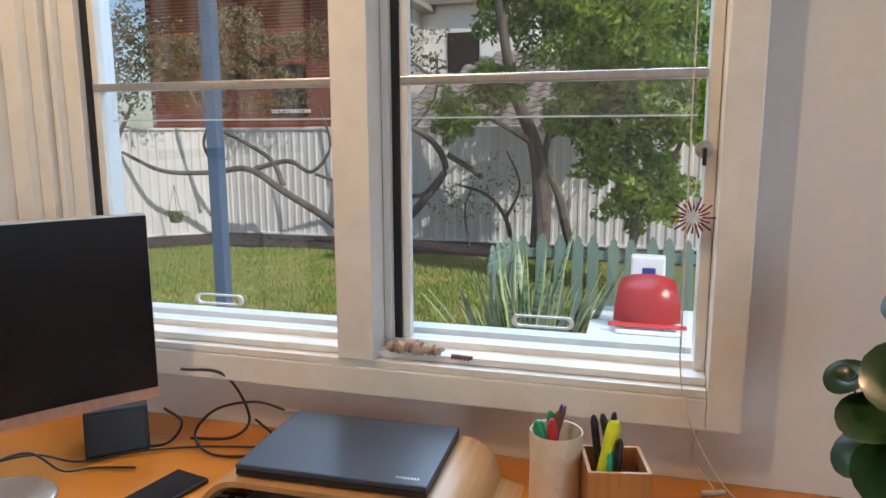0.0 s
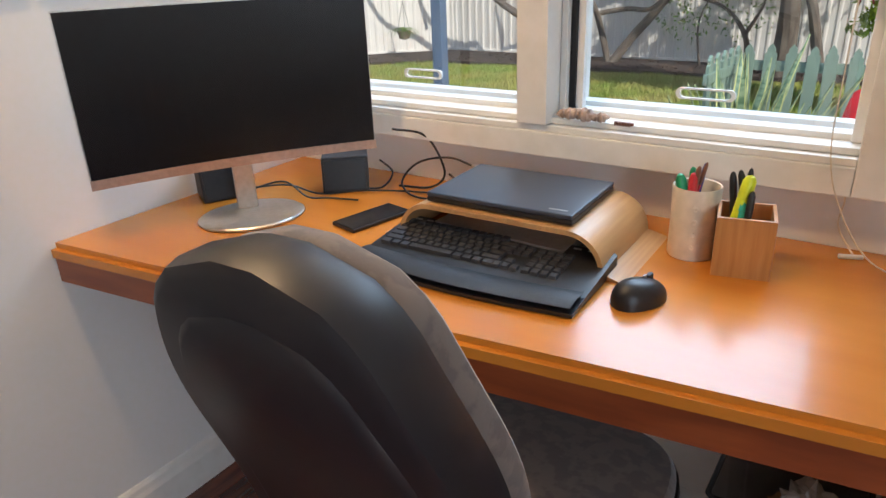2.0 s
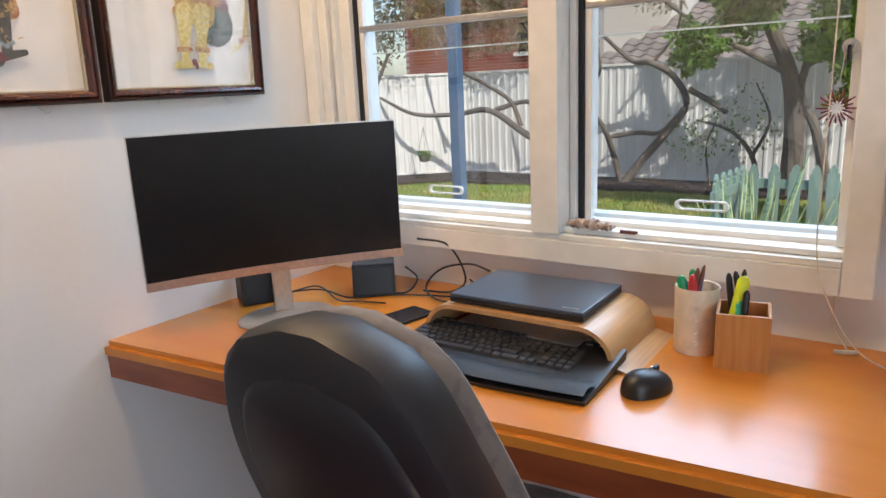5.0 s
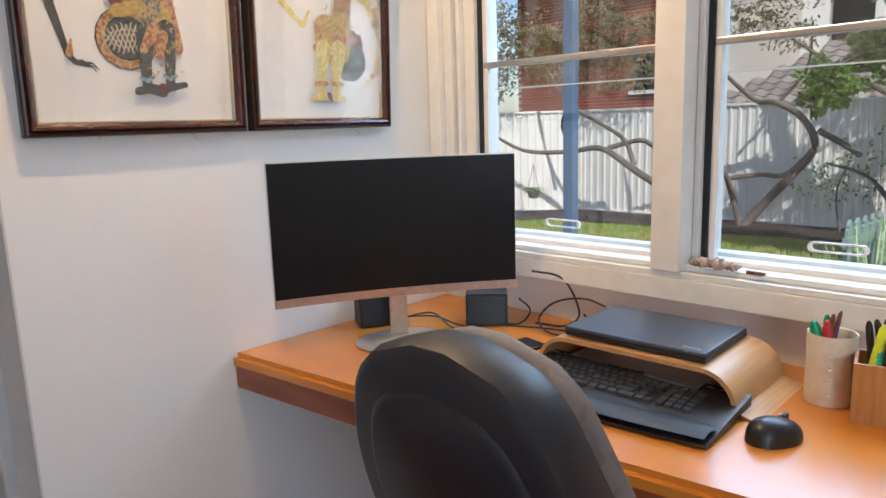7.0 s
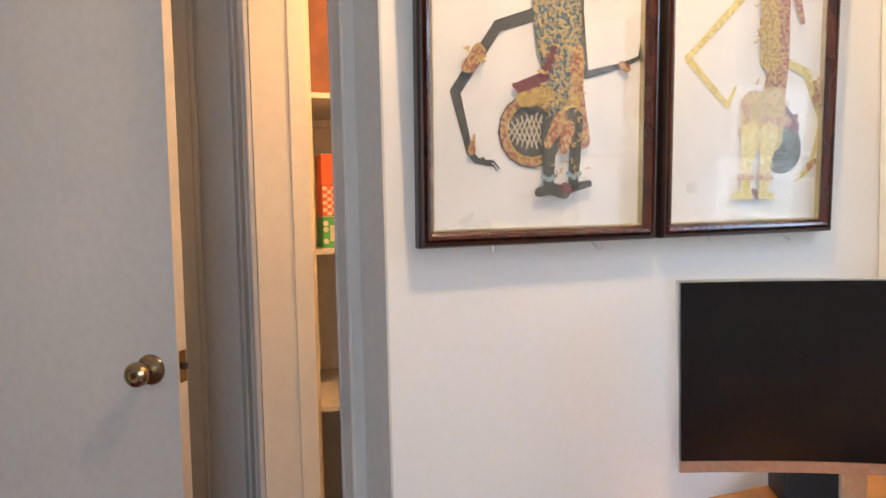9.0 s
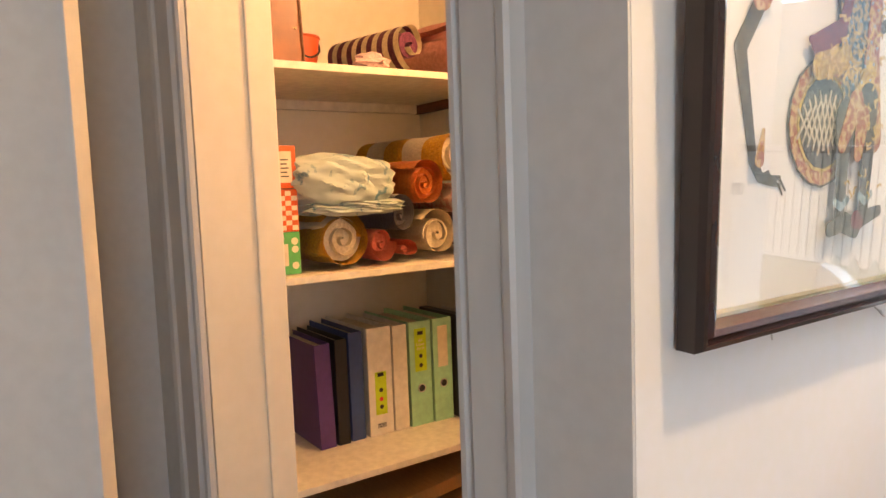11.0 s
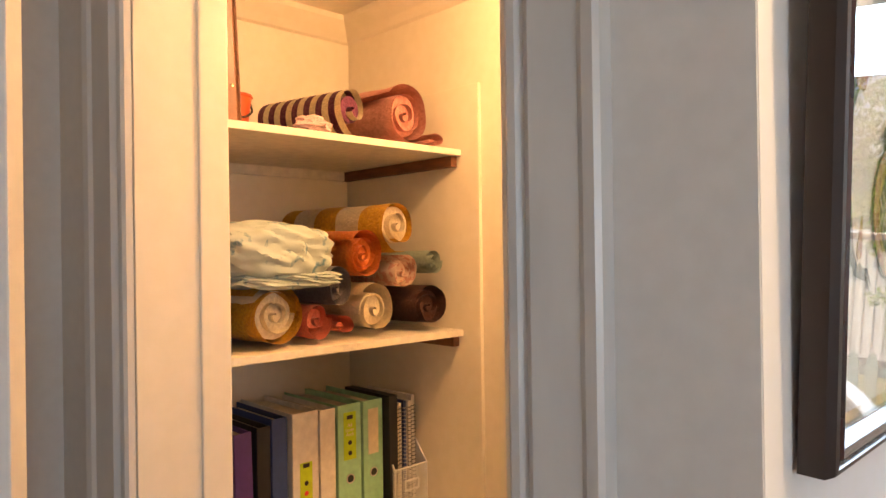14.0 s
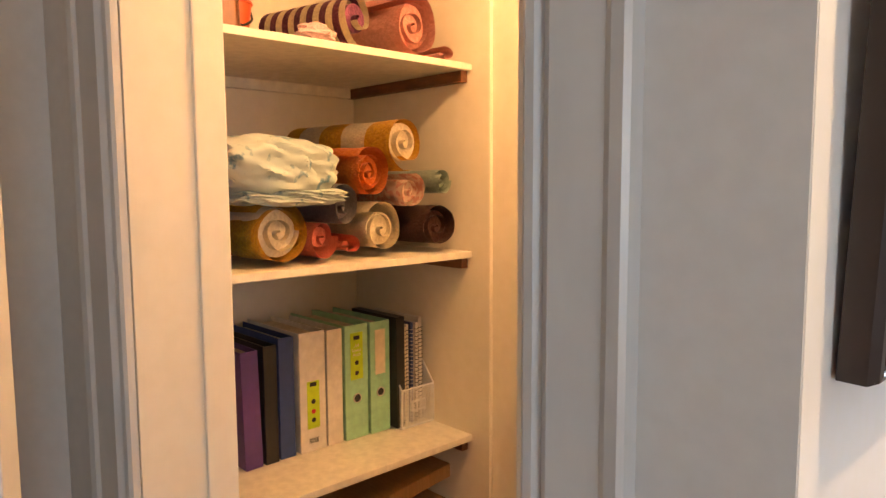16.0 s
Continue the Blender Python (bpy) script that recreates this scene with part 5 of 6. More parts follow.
# small cubes of tissue boxes
OR, GR = colour("orange_card", (.72, .12, .02), .55), colour("green_card", (.10, .42, .12), .55)
CREAMC = colour("cream_card", (.80, .70, .52), .6)
for i, (lab, base, z) in enumerate((("green tissue box with pale spots", GR, s2 + .001), ("orange and cream chequered tissue box", OR, s2 + .1065), ("plain orange tissue box with a label", OR, s2 + .212))):
    t_ = thing("tissue_box", lab, "box", pose(-1.292, -.945, z, 0, 0, 0), "stacked tissue boxes")
    part("carton", bx(-.05, .05, -.048, .048, 0, .104, bevel=.002), base, t_)
    bm = bmesh.new()
    if i == 1:
        for a in range(6):
            for b in range(8):
                if (a + b) % 2:
                    box(bm, .0502, .0507, -.046 + a * .0153, -.046 + a * .0153 + .0148, .004 + b * .012, .004 + b * .012 + .0116)
    elif i == 0:
        for a in range(9):
            lathe(bm, [(.0001, .0502), (.009, .0502), (.009, .0507), (.0001, .0507)], 14, pose(0, -.038 + (a % 3) * .036, .022 + (a // 3) * .030 + .01 * (a % 2), 0, 90, 0))
    else:
        box(bm, .0502, .0507, .004, .036, .014, .090)
    part("print", bm, CREAMC, t_)
    if i != 1:
        bm = bmesh.new()
        for a in range(5):
            box(bm, .0508, .0511, (.008 if i == 2 else -.02), (.028 if i == 2 else .012) - .004 * (a % 2), .028 + a * .010, .031 + a * .010)
        if i == 0:
            box(bm, .0504, .0508, -.024, .016, .022, .076)
        part("print_lines", bm, C["blackpen"] if i else CREAMC, t_)

# ring binders and folders on the low shelf
s3z = SH[2]
FC = {"purple": colour("purple_cover", (.10, .045, .19), .35), "black": colour("black_cover", (.018, .018, .02), .4), "navy": colour("navy_cover", (.03, .06, .20), .45), "white": colour("white_cover", (.78, .74, .68), .35),
      "mint": colour("mint_cover", (.36, .66, .42), .45), "lime": colour("lime_label", (.50, .70, .02), .5), "cream": CREAMC, "pages": colour("page_edges", (.66, .58, .44), .8)}


def binder(y0, y1, col, label, h=.318, x=-1.40, depth=.27, extra=None, lean=0):
    w = y1 - y0
    b = thing("ring_binder", label, "binder", pose(x, (y0 + y1) / 2, s3z + .001, lean, 0, 0), "folders on the low shelf")
    w2 = w / 2 - .0006
    part("spine", bx(-.003, 0, -w2, w2, 0, h, bevel=.001), FC[col], b)
    part("cover", bx(-depth, -.0035, w2 - .003, w2, 0, h, bevel=.001), FC[col], b)
    part("cover", bx(-depth, -.0035, -w2, -w2 + .003, 0, h, bevel=.001), FC[col], b)
    part("pages", bx(-depth + .015, -.012, -w2 + .0035, w2 - .0035, .006, h - .014), FC["pages"], b)
    if extra:
        extra(b, w2, h)
    return b


def finger_hole(b, z):
    bm = bmesh.new()
    lathe(bm, [(.0135, .0004), (.0135, .002), (.0105, .0022), (.0105, .0004)], 24, pose(0, 0, z, 0, 90, 0))
    part("ring", bm, M["silver"], b, "metal finger ring")
    bm = bmesh.new()
    lathe(bm, [(.0001, .0006), (.0104, .0006), (.0104, .001), (.0001, .001)], 20, pose(0, 0, z, 0, 90, 0))
    part("hole", bm, FC["black"], b)


def dots(b, x, zs, cols, r=.0065):
    for z, c in zip(zs, cols):
        bm = bmesh.new()
        lathe(bm, [(.0001, x), (r, x), (r, x + .0003), (.0001, x + .0003)], 18, pose(0, 0, z, 0, 90, 0))
        part("badge", bm, c, b)


UP = Matrix(((0, 0, 1, 0), (1, 0, 0, 0), (0, 1, 0, 0), (0, 0, 0, 1)))


def label_low(b, w2, h):
    part("label", bx(.0003, .0009, -.019, .019, .062, .190), FC["lime"], b, "lime green spine label")
    part("label_tab", bx(.001, .0013, -.010, .010, .176, .187), FC["black"], b)
    dots(b, .001, (.135, .108, .085), (C["blackpen"], C["redpen"], C["blackpen"]))
    bm = bmesh.new()
    for i in range(9):
        box(bm, .0003, .0007, -.014 + i * .0032, -.0125 + i * .0032, .022, .036)
    part("barcode", bm, C["blackpen"], b)


def label_high(b, w2, h):
    part("label", bx(.0003, .0009, -.021, .021, .168, .300), FC["lime"], b, "lime green spine label")
    part("label_tab", bx(.001, .0013, -.010, .010, .280, .291), FC["black"], b)
    for i, wd in enumerate(("A4", "Lever", "Arch")):
        text_mesh("label_text", wd, .0135, Matrix.Translation((.0011, 0, .263 - .0125 * i)) @ UP, FC["cream"], b)
    dots(b, .001, (.215, .186), (C["blackpen"], C["blackpen"]))
    finger_hole(b, .115)


def label_cream(b, w2, h):
    part("label", bx(.0003, .0009, -.018, .018, .170, .298), FC["cream"], b, "cream spine label")
    finger_hole(b, .118)


binder(-.805, -.757, "purple", "shiny purple box folder leaning on other folders", .300, -1.39, .26, None, 1.5)
binder(-.750, -.712, "black", "black folder with an elastic strap", .305, -1.39)
binder(-.705, -.660, "navy", "navy blue cloth-covered folder", .318, -1.395)
binder(-.648, -.568, "white", "white lever arch binder with a lime label", .322, -1.39, .28, label_low)
binder(-.563, -.513, "white", "slim plain white ring binder", .318, -1.39)
binder(-.508, -.430, "mint", "mint green lever arch binder with a lime label", .322, -1.385, .28, label_high)
binder(-.426, -.356, "mint", "mint green lever arch binder with a cream label", .322, -1.38, .28, label_cream)
mf = thing("magazine_file", "white wire mesh magazine file holding notebooks", "magazine file", pose(-1.345, -.280, s3z + .001))
bm = bmesh.new()
for y in (-.061, .061):
    tube(bm, [(0, y, .003), (0, y, .115), (-.10, y, .24), (-.26, y, .24), (-.26, y, .003), (0, y, .003)], .003, 6)
for z in (.003, .115):
    tube(bm, [(0, -.061, z), (0, .061, z)], .003, 6)
part("wire_frame", bm, M["white"], mf, "white wire frame")
bm = bmesh.new()
for i in range(21):
    y = -.060 + i * .006
    box(bm, -.0006, .0006, y - .0007, y + .0007, .004, .114)
for i in range(19):
    z = .006 + i * .006
    box(bm, -.0008, .0004, -.060, .060, z - .0007, z + .0007)
for sgn in (-.061, .061):
    for i in range(42):
        x = -.004 - i * .006
        top = .115 + min(.125, -x * 1.25)
        box(bm, x - .0007, x + .0007, sgn - .0005, sgn + .0005, .004, top - .002)
    for i in range(38):
        z = .006 + i * .006
        x1_ = -.004 if z < .115 else -(z - .115) / 1.25 - .002
        box(bm, -.258, x1_, sgn - .0006, sgn + .0004, z - .0006, z + .0006)
part("mesh_panel", bm, M["white"], mf, "fine white wire mesh")
bm = bmesh.new()
for a, b, c, d in ((-.028, .028, .074, .080), (-.028, .028, .046, .052), (-.028, -.022, .0521, .0739), (.022, .028, .0521, .0739)):
    box(bm, .001, .0035, a, b, c, d, bevel=.0008)
part("label_holder", bm, M["white"], mf)
for y, w, h, c, x in ((-.056, .030, .325, "black", -.01), (-.032, .010, .29, "cream", -.02), (-.018, .009, .295, "white", -.025), (-.003, .010, .30, "navy", -.022), (.014, .010, .298, "white", -.02), (.036, .012, .31, "white", -.03)):
    n_ = thing("spiral_notebook" if y > -.05 else "black_folder", "notebook standing in a wire mesh file", "notebook", pose(-1.345, -.280, s3z + .005), "notebooks in the file")
    part("cover", bx(x - .215, x, y - w / 2, y + w / 2, 0, h, bevel=.001), FC[c], n_)
    if y > -.05:
        bm = bmesh.new()
        for i in range(24):
            tube(bm, [(x + .004 * math.cos(q), y + (w / 2 + .001) * math.sin(q), .015 + i * .0115) for q in (0, 1.05, 2.1, 3.14, 4.2, 5.24, 6.28)], .0011, 5)
        part("wire_binding", bm, M["silver"] if int(y * 1000) % 2 else M["blackplastic"], n_, kind="stuff")
cb = thing("cardboard_box", "brown cardboard box with a slanted lid under the low shelf", "box", pose(-1.49, -.50, 0))
bm = bmesh.new()
box(bm, -.2, .2, -.30, .28, .02, .50, bevel=.003)
part("carton", bm, M["cardboard"], cb)
bm = bmesh.new()
vs = box(bm, -.21, .215, -.31, .29, .505, .545, bevel=.003)
for v in vs:
    v.co.z += .065 * (v.co.y + .31) / .6
part("lid", bm, M["cardboard"], cb)

# ---- garden ----
G = -.38
setting("ground", bx(-60, 60, .24, 90, G - .3, G), M["grass"], "green and dry lawn")
setting("wall_house_base", bx(-3.2, 3.3, .02, .24, -.6, -.0), M["wall"], "base of the house wall")
bm = bmesh.new()
prism(bm, [(-9, 6.0), (-6.2, 7.6), (-5.3, 8.25), (-1.2, 8.4), (3.5, 8.4), (3.5, 9.5), (-5.8, 9.5), (-9, 7.5)], G + .003, G + .05)
for v in bm.verts:
    v.co.z += .0
bmesh.ops.subdivide_edges(bm, edges=[e for e in bm.edges], cuts=5)
setting("ground_mulch_bed", fixnormals(bm), M["mulch"], "black mulch bed along the fence")
rm = random.Random(11)
bm = bmesh.new()
for i in range(1600):
    x = rm.uniform(-6.5, 1.5)
    y = rm.uniform(8.2 if x > -5.3 else 7.6, 9.3)
    box(bm, -.02, .02, -.006, .006, 0, .008, m=pose(x, y, G + .045, rm.uniform(-40, 40), rm.uniform(-40, 40), rm.uniform(0, 180)) @ Matrix.Scale(rm.uniform(.6, 2), 4)) if i < 500 else None
tagged(part("mulch_chips", bm, M["mulch"]), "scattered black bark chips", "", "", "stuff")

# corrugated steel fence
PROF = [(0, 0), (.052, 0), (.066, .014), (.098, .014), (.112, 0)]


def fence_panel(a, b, h, parent):
    """A ribbed sheet from a to b with a capping rail."""
    a, b = Vector(a), Vector(b)
    ln = (b - a).length
    an = math.degrees(math.atan2(b.y - a.y, b.x - a.x))
    pts = []
    x = 0
    while x < ln:
        for px, py in PROF:
            if x + px <= ln:
                pts.append((x + px, py))
        x += .19 * .72
    bm = bmesh.new()
    back = .012 + max(-py for px, py in pts)
    ring = pts + [(pts[-1][0], -back), (pts[0][0], -back)]
    lo = [bm.verts.new((px, -py, 0)) for px, py in ring]
    hi = [bm.verts.new((px, -py, h)) for px, py in ring]
    for i in range(len(ring)):
        j = (i + 1) % len(ring)
        bm.faces.new((lo[i], lo[j], hi[j], hi[i]))
    bmesh.ops.recalc_face_normals(bm, faces=bm.faces[:])
    p = part("fence_sheet", bm, M["fence"], parent, "ribbed steel sheet")
    p.matrix_local = pose(a.x, a.y, G + .03, 0, 0, an)
    p = part("fence_rail", bx(0, ln, -.035, .015, h - .01, h + .03, bevel=.004), M["fence"], parent)
    p.matrix_local = pose(a.x, a.y, G + .03, 0, 0, an)
    p = part("fence_rail", bx(0, ln, -.035, .015, .0, .05, bevel=.004), M["fence"], parent)
    p.matrix_local = pose(a.x, a.y, G + .03, 0, 0, an)
    p = part("fence_post", bx(-.03, .03, -.036, .02, 0, h + .035, bevel=.004), M["fence"], parent)
    p.matrix_local = pose(a.x, a.y, G + .03, 0, 0, an)


fe = thing("garden_fence", "warm white corrugated steel fence behind the garden", "fence", pose(0, 0, 0))
fe["kind"] = "structure"
for i in range(5):
    fence_panel((-5.7 + i * 2.38, 9.45), (-5.7 + (i + 1) * 2.38, 9.45), 1.80, fe)
for i in range(3):
    fence_panel((-5.7 - (i + 1) * 1.55, 9.45 - (i + 1) * 1.45), (-5.7 - i * 1.55, 9.45 - i * 1.45), 1.80, fe)

# porch post and beam, pavers
po = thing("porch_post", "slate blue painted steel porch post", "post", pose(-1.28, 2.60, G))
part("shaft", bx(-.038, .038, -.038, .038, 0, 2.66, bevel=.004), M["post"], po)
part("base_plate", bx(-.07, .07, -.07, .07, .0, .008), M["post"], po)
pb = thing("porch_beam", "slate blue porch beam on the post", "beam", pose(-1.28, 2.60, G + 2.665))
part("beam", bx(-2.6, .045, -.045, .045, 0, .14, bevel=.004), M["post"], pb)

rp2 = random.Random(5)

# picket fence
pk = thing("picket_fence", "sage green timber picket fence with two rails", "fence", pose(.50, 3.4, G))
pk["kind"] = "structure"


def picket_mesh(h, w=.07):
    bm = bmesh.new()
    pts = [(-w / 2, 0), (w / 2, 0), (w / 2, h - .06), (w * .30, h - .05), (w * .34, h - .03), (0, h), (-w * .34, h - .03), (-w * .30, h - .05), (-w / 2, h - .06)]
    lo = [bm.verts.new((x, -.009, z)) for x, z in pts]
    hi = [bm.verts.new((x, .009, z)) for x, z in pts]
    bm.faces.new(lo), bm.faces.new(hi[::-1])
    for i in range(len(pts)):
        bm.faces.new((lo[i], hi[i], hi[(i + 1) % len(pts)], lo[(i + 1) % len(pts)]))
    return fixnormals(bm)


p0 = part("picket", picket_mesh(1.09), M["picket"], pk)
me = p0.data
for i in range(1, 14):
    o = new("picket", me)
    o.parent = pk
    o.matrix_local = pose(i * .118, rp2.uniform(-.004, .004), rp2.uniform(-.01, .01), 0, rp2.uniform(-.8, .8), 0)
for i in range(1, 6):
    o = new("picket", me)
    o.parent = pk
    o.matrix_local = pose(-.03 - i * .012, -i * .112, 0, 0, 0, 84)
for z in (.45, .93):
    part("rail", bx(-.02, 1.62, .0095, .035, z, z + .06, bevel=.003), M["picket"], pk, "horizontal timber rail")
    part("rail", bx(0, .60, -.035, -.0095, z, z + .06, bevel=.003), M["picket"], pk).matrix_local = pose(-.01, -.03, 0, 0, 0, 264)


# snake plant
sp = thing("snake_plant", "large clump of yellow-edged snake plant leaves", "plant", pose(.64, 2.72, G))
sg = [mat("snake_leaf_green", (.08, .15, .08), .4, color2=(.22, .30, .18), scale=9, stretch=(.6, .6, 5), mix=(.42, .58)), mat("snake_leaf_yellow_edge", (.52, .52, .20), .45, scale=20)]
rs = random.Random(8)
for i in range(74):
    a = rs.uniform(0, 2 * math.pi)
    d = rs.uniform(.0, .24)
    ln = rs.uniform(.70, 1.28) * (1 - .35 * (d / .24) * rs.random())
    lean = rs.uniform(.04, .22) + d * .9
    w = rs.uniform(.022, .034)
    bm = bmesh.new()
    n = 8
    tw = rs.uniform(-1, 1)
    prev = None
    for k in range(n + 1):
        u = k / n
        ww = w * (.55 + .9 * u) * (1 if u < .6 else max(.02, 1 - ((u - .6) / .4) ** 1.6))
        c = Vector((math.cos(a) * lean * ln * u ** 1.7, math.sin(a) * lean * ln * u ** 1.7, ln * u * (1 - .10 * lean * u * 3)))
        th = a + math.pi / 2 + tw * u
        s_ = Vector((math.cos(th), math.sin(th), 0))
        row = [bm.verts.new(c + s_ * f * ww + Vector((math.cos(a), math.sin(a), 0)) * (-.008 * (1 - abs(f)))) for f in (-1, -.72, 0, .72, 1)]
        if prev:
            for q in range(4):
                f_ = bm.faces.new((prev[q], prev[q + 1], row[q + 1], row[q]))
                f_.material_index = 1 if q in (0, 3) else 0
        prev = row
    lf = part("leaf", bm, sg, sp, smooth=True)
    lf.matrix_local = pose(math.cos(a) * d, math.sin(a) * d, .02)

# red child seat on a white tub beside the fence
wt = thing("outdoor_table", "white painted low table outside the window", "table", pose(1.34, 2.45, G))
part("tabletop", bx(-.33, .60, -.42, .42, .73, .76, bevel=.005), M["white"], wt)
for x in (-.28, .55):
    for y in (-.36, .36):
        part("leg", bx(x - .02, x + .02, y - .02, y + .02, 0, .729, bevel=.003), M["white"], wt)
rc = thing("red_child_seat", "glossy red moulded plastic child seat on a white table", "child seat", pose(1.30, 2.42, G + .761))
bm = bmesh.new()
n, mm = 20, 10
rows = []
for j in range(mm + 1):
    v = j / mm
    row = []
    for i in range(n + 1):
        u = i / n * 2 - 1
        z = .04 + .235 * v * (1 - .16 * abs(u) ** 3)
        y = .02 - .09 * math.cos(u * 1.25) * (1 - .3 * v) + .10 * v ** 3 * (1 - .3 * u * u)
        x = u * (.165 - .03 * v ** 2)
        row.append(bm.verts.new((x, y, z)))
    rows.append(row)
for a, b in zip(rows, rows[1:]):
    for i in range(n):
        bm.faces.new((a[i], a[i + 1], b[i + 1], b[i]))
bmesh.ops.solidify(bm, geom=bm.faces[:], thickness=.006)
part("seat_shell", bm, M["red"], rc, "glossy red seat shell", smooth=True)
part("rim", bx(-.19, .19, -.10, -.075, .03, .05, bevel=.008), M["red"], rc)
part("frame_bar", bx(-.15, .17, -.13, -.105, .002, .022, bevel=.006), M["white"], rc, "white frame bar")
part("bracket", bx(-.16, -.10, -.09, .03, .0, .028, bevel=.005), M["silver"], rc)
part("bracket", bx(.08, .14, -.09, .03, .0, .028, bevel=.005), M["silver"], rc)
bt = thing("white_container", "white printed plastic container behind the red seat", "container", pose(1.30, 2.72, G + .761))
part("jug", bx(-.09, .09, -.05, .05, 0, .33, bevel=.012), M["white"], bt)
part("print", bx(-.03, .04, -.0515, -.0505, .22, .27), C["blue"], bt)


# trees
def tree(name, label, x, y, limbs, blobs, leafmat, leaf=.05, seed=1, group="", z=G):
    """Limbs are rounded tapering tubes; the crown is many small folded leaves round the blobs."""
    t_ = thing(name, label, "tree", pose(x, y, z), group)
    bm = bmesh.new()
    tube(bm, smooth_path(limbs[0][0], 6), limbs[0][1] * .85, 10, limbs[0][2] * .85)
    part("trunk", bm, M["bark"], t_, smooth=True)
    for pts, r0, r1 in limbs[1:]:
        bm = bmesh.new()
        tube(bm, smooth_path(pts, 5), r0 * .75, 8, r1 * .75)
        part("limb", bm, M["bark"], t_, smooth=True)
    if blobs:
        rng = np.random.RandomState(seed)
        vs, fs = [], []
        for cx, cy, cz, rx, ry, rz, cnt in blobs:
            d = rng.normal(size=(cnt, 3))
            d /= np.linalg.norm(d, axis=1)[:, None]
            rad = rng.uniform(.35, 1.0, cnt) ** .6
            lump = .75 + .35 * np.sin(d[:, 0] * 5 + seed) * np.cos(d[:, 2] * 6 + cx)
            c = d * rad[:, None] * lump[:, None] * np.array([rx, ry, rz]) + np.array([cx, cy, cz])
            s = leaf * rng.uniform(.5, 1.3, cnt)
            u = rng.normal(size=(cnt, 3))
            u /= np.linalg.norm(u, axis=1)[:, None]
            w = np.cross(u, rng.normal(size=(cnt, 3)))
            w /= np.linalg.norm(w, axis=1)[:, None]
            base = len(vs)
            q = np.stack([c - u * s[:, None], c + w * s[:, None] * .42, c + u * s[:, None], c - w * s[:, None] * .42], 1).reshape(-1, 3)
            vs.extend(q.tolist())
            fs.extend([(base + 4 * i, base + 4 * i + 1, base + 4 * i + 2, base + 4 * i + 3) for i in range(cnt)])
        me = bpy.data.meshes.new("crown")
        me.from_pydata(vs, [], fs)
        me.materials.append(leafmat)
        o = new("crown", me)
        o.parent = t_
        tagged(o, kind="stuff")
    return t_


def rel(pts, x, y, dy=0.0):
    """Limb corners given in the plane of the fence, moved to the tree's own base."""
    out = []
    for i, (px, pz) in enumerate(pts):
        out.append((px - x, dy * i / len(pts) + .10 * math.sin(i * 2.1), pz - G))
    return out


tree("gnarled_tree", "gnarled bare-limbed tree against the fence", -2.57, 9.0, [
    (rel([(-2.57, -.40), (-2.24, .05), (-1.85, .45), (-1.6, .86), (-1.82, 1.25), (-2.11, 1.46), (-2.41, 1.5), (-2.9, 1.9)], -2.57, 9, -.1), .085, .035),
    (rel([(-2.57, -.40), (-2.73, .06), (-2.79, .45), (-3.03, .70), (-3.31, .61), (-3.7, .75)], -2.57, 9, -.1), .075, .03),
    (rel([(-2.75, .37), (-2.35, .43), (-1.94, .45), (-1.67, .72)], -2.57, 9, -.1), .05, .045),
    (rel([(-1.58, 1.06), (-1.26, .87), (-1.0, .74)], -2.57, 9, -.2), .06, .05),
    (rel([(-3.03, .70), (-3.1, 1.1), (-2.9, 1.5), (-3.2, 2.2)], -2.57, 9), .045, .02),
    (rel([(-2.11, 1.46), (-1.8, 1.9), (-1.7, 2.5)], -2.57, 9), .035, .015)],
    [(-.3, .3, 3.2, 1.3, .35, .55, 2200), (.5, .3, 2.8, .6, .3, .35, 500)], M["leafgrey"], .035, 3)
tree("gnarled_tree", "spreading low tree with twisting grey limbs", -3.6, 8.7, [
    (rel([(-3.2, -.40), (-3.3, -.05), (-4.03, .48), (-4.67, .83), (-5.34, .77), (-6.06, .80), (-6.82, 1.09)], -3.6, 8.7, -.5), .085, .03),
    (rel([(-4.19, .57), (-4.4, .97), (-4.78, 1.28), (-5.34, 1.56), (-5.8, 2.2)], -3.6, 8.7, -.3), .06, .02),
    (rel([(-4.67, .83), (-4.1, .95), (-3.6, .80), (-3.3, 1.2), (-3.5, 1.8)], -3.6, 8.7, -.2), .06, .02),
    (rel([(-5.34, .77), (-5.6, 1.2), (-5.3, 1.7), (-5.6, 2.4)], -3.6, 8.7, -.3), .04, .02)],
    [(-1.9, .55, 3.0, 2.0, .5, .85, 9500), (-.1, .7, 3.2, .9, .4, .5, 900), (-1.4, .5, 2.25, 1.4, .35, .22, 700)], M["leafgrey"], .038, 4)
tree("gnarled_tree", "bare forked trunk beside the fence", -6.5, 7.5, [
    ([(0, 0, 0), (.05, 0, .5), (.25, 0, .95), (.2, 0, 1.5), (.5, .1, 2.2)], .08, .03),
    ([(.05, 0, .5), (-.3, 0, 1.0), (-.7, 0, 1.5), (-.8, .1, 2.3)], .055, .02)],
    [(-.2, .6, 3.0, 1.5, .5, .9, 3600)], M["leafgrey"], .04, 6)
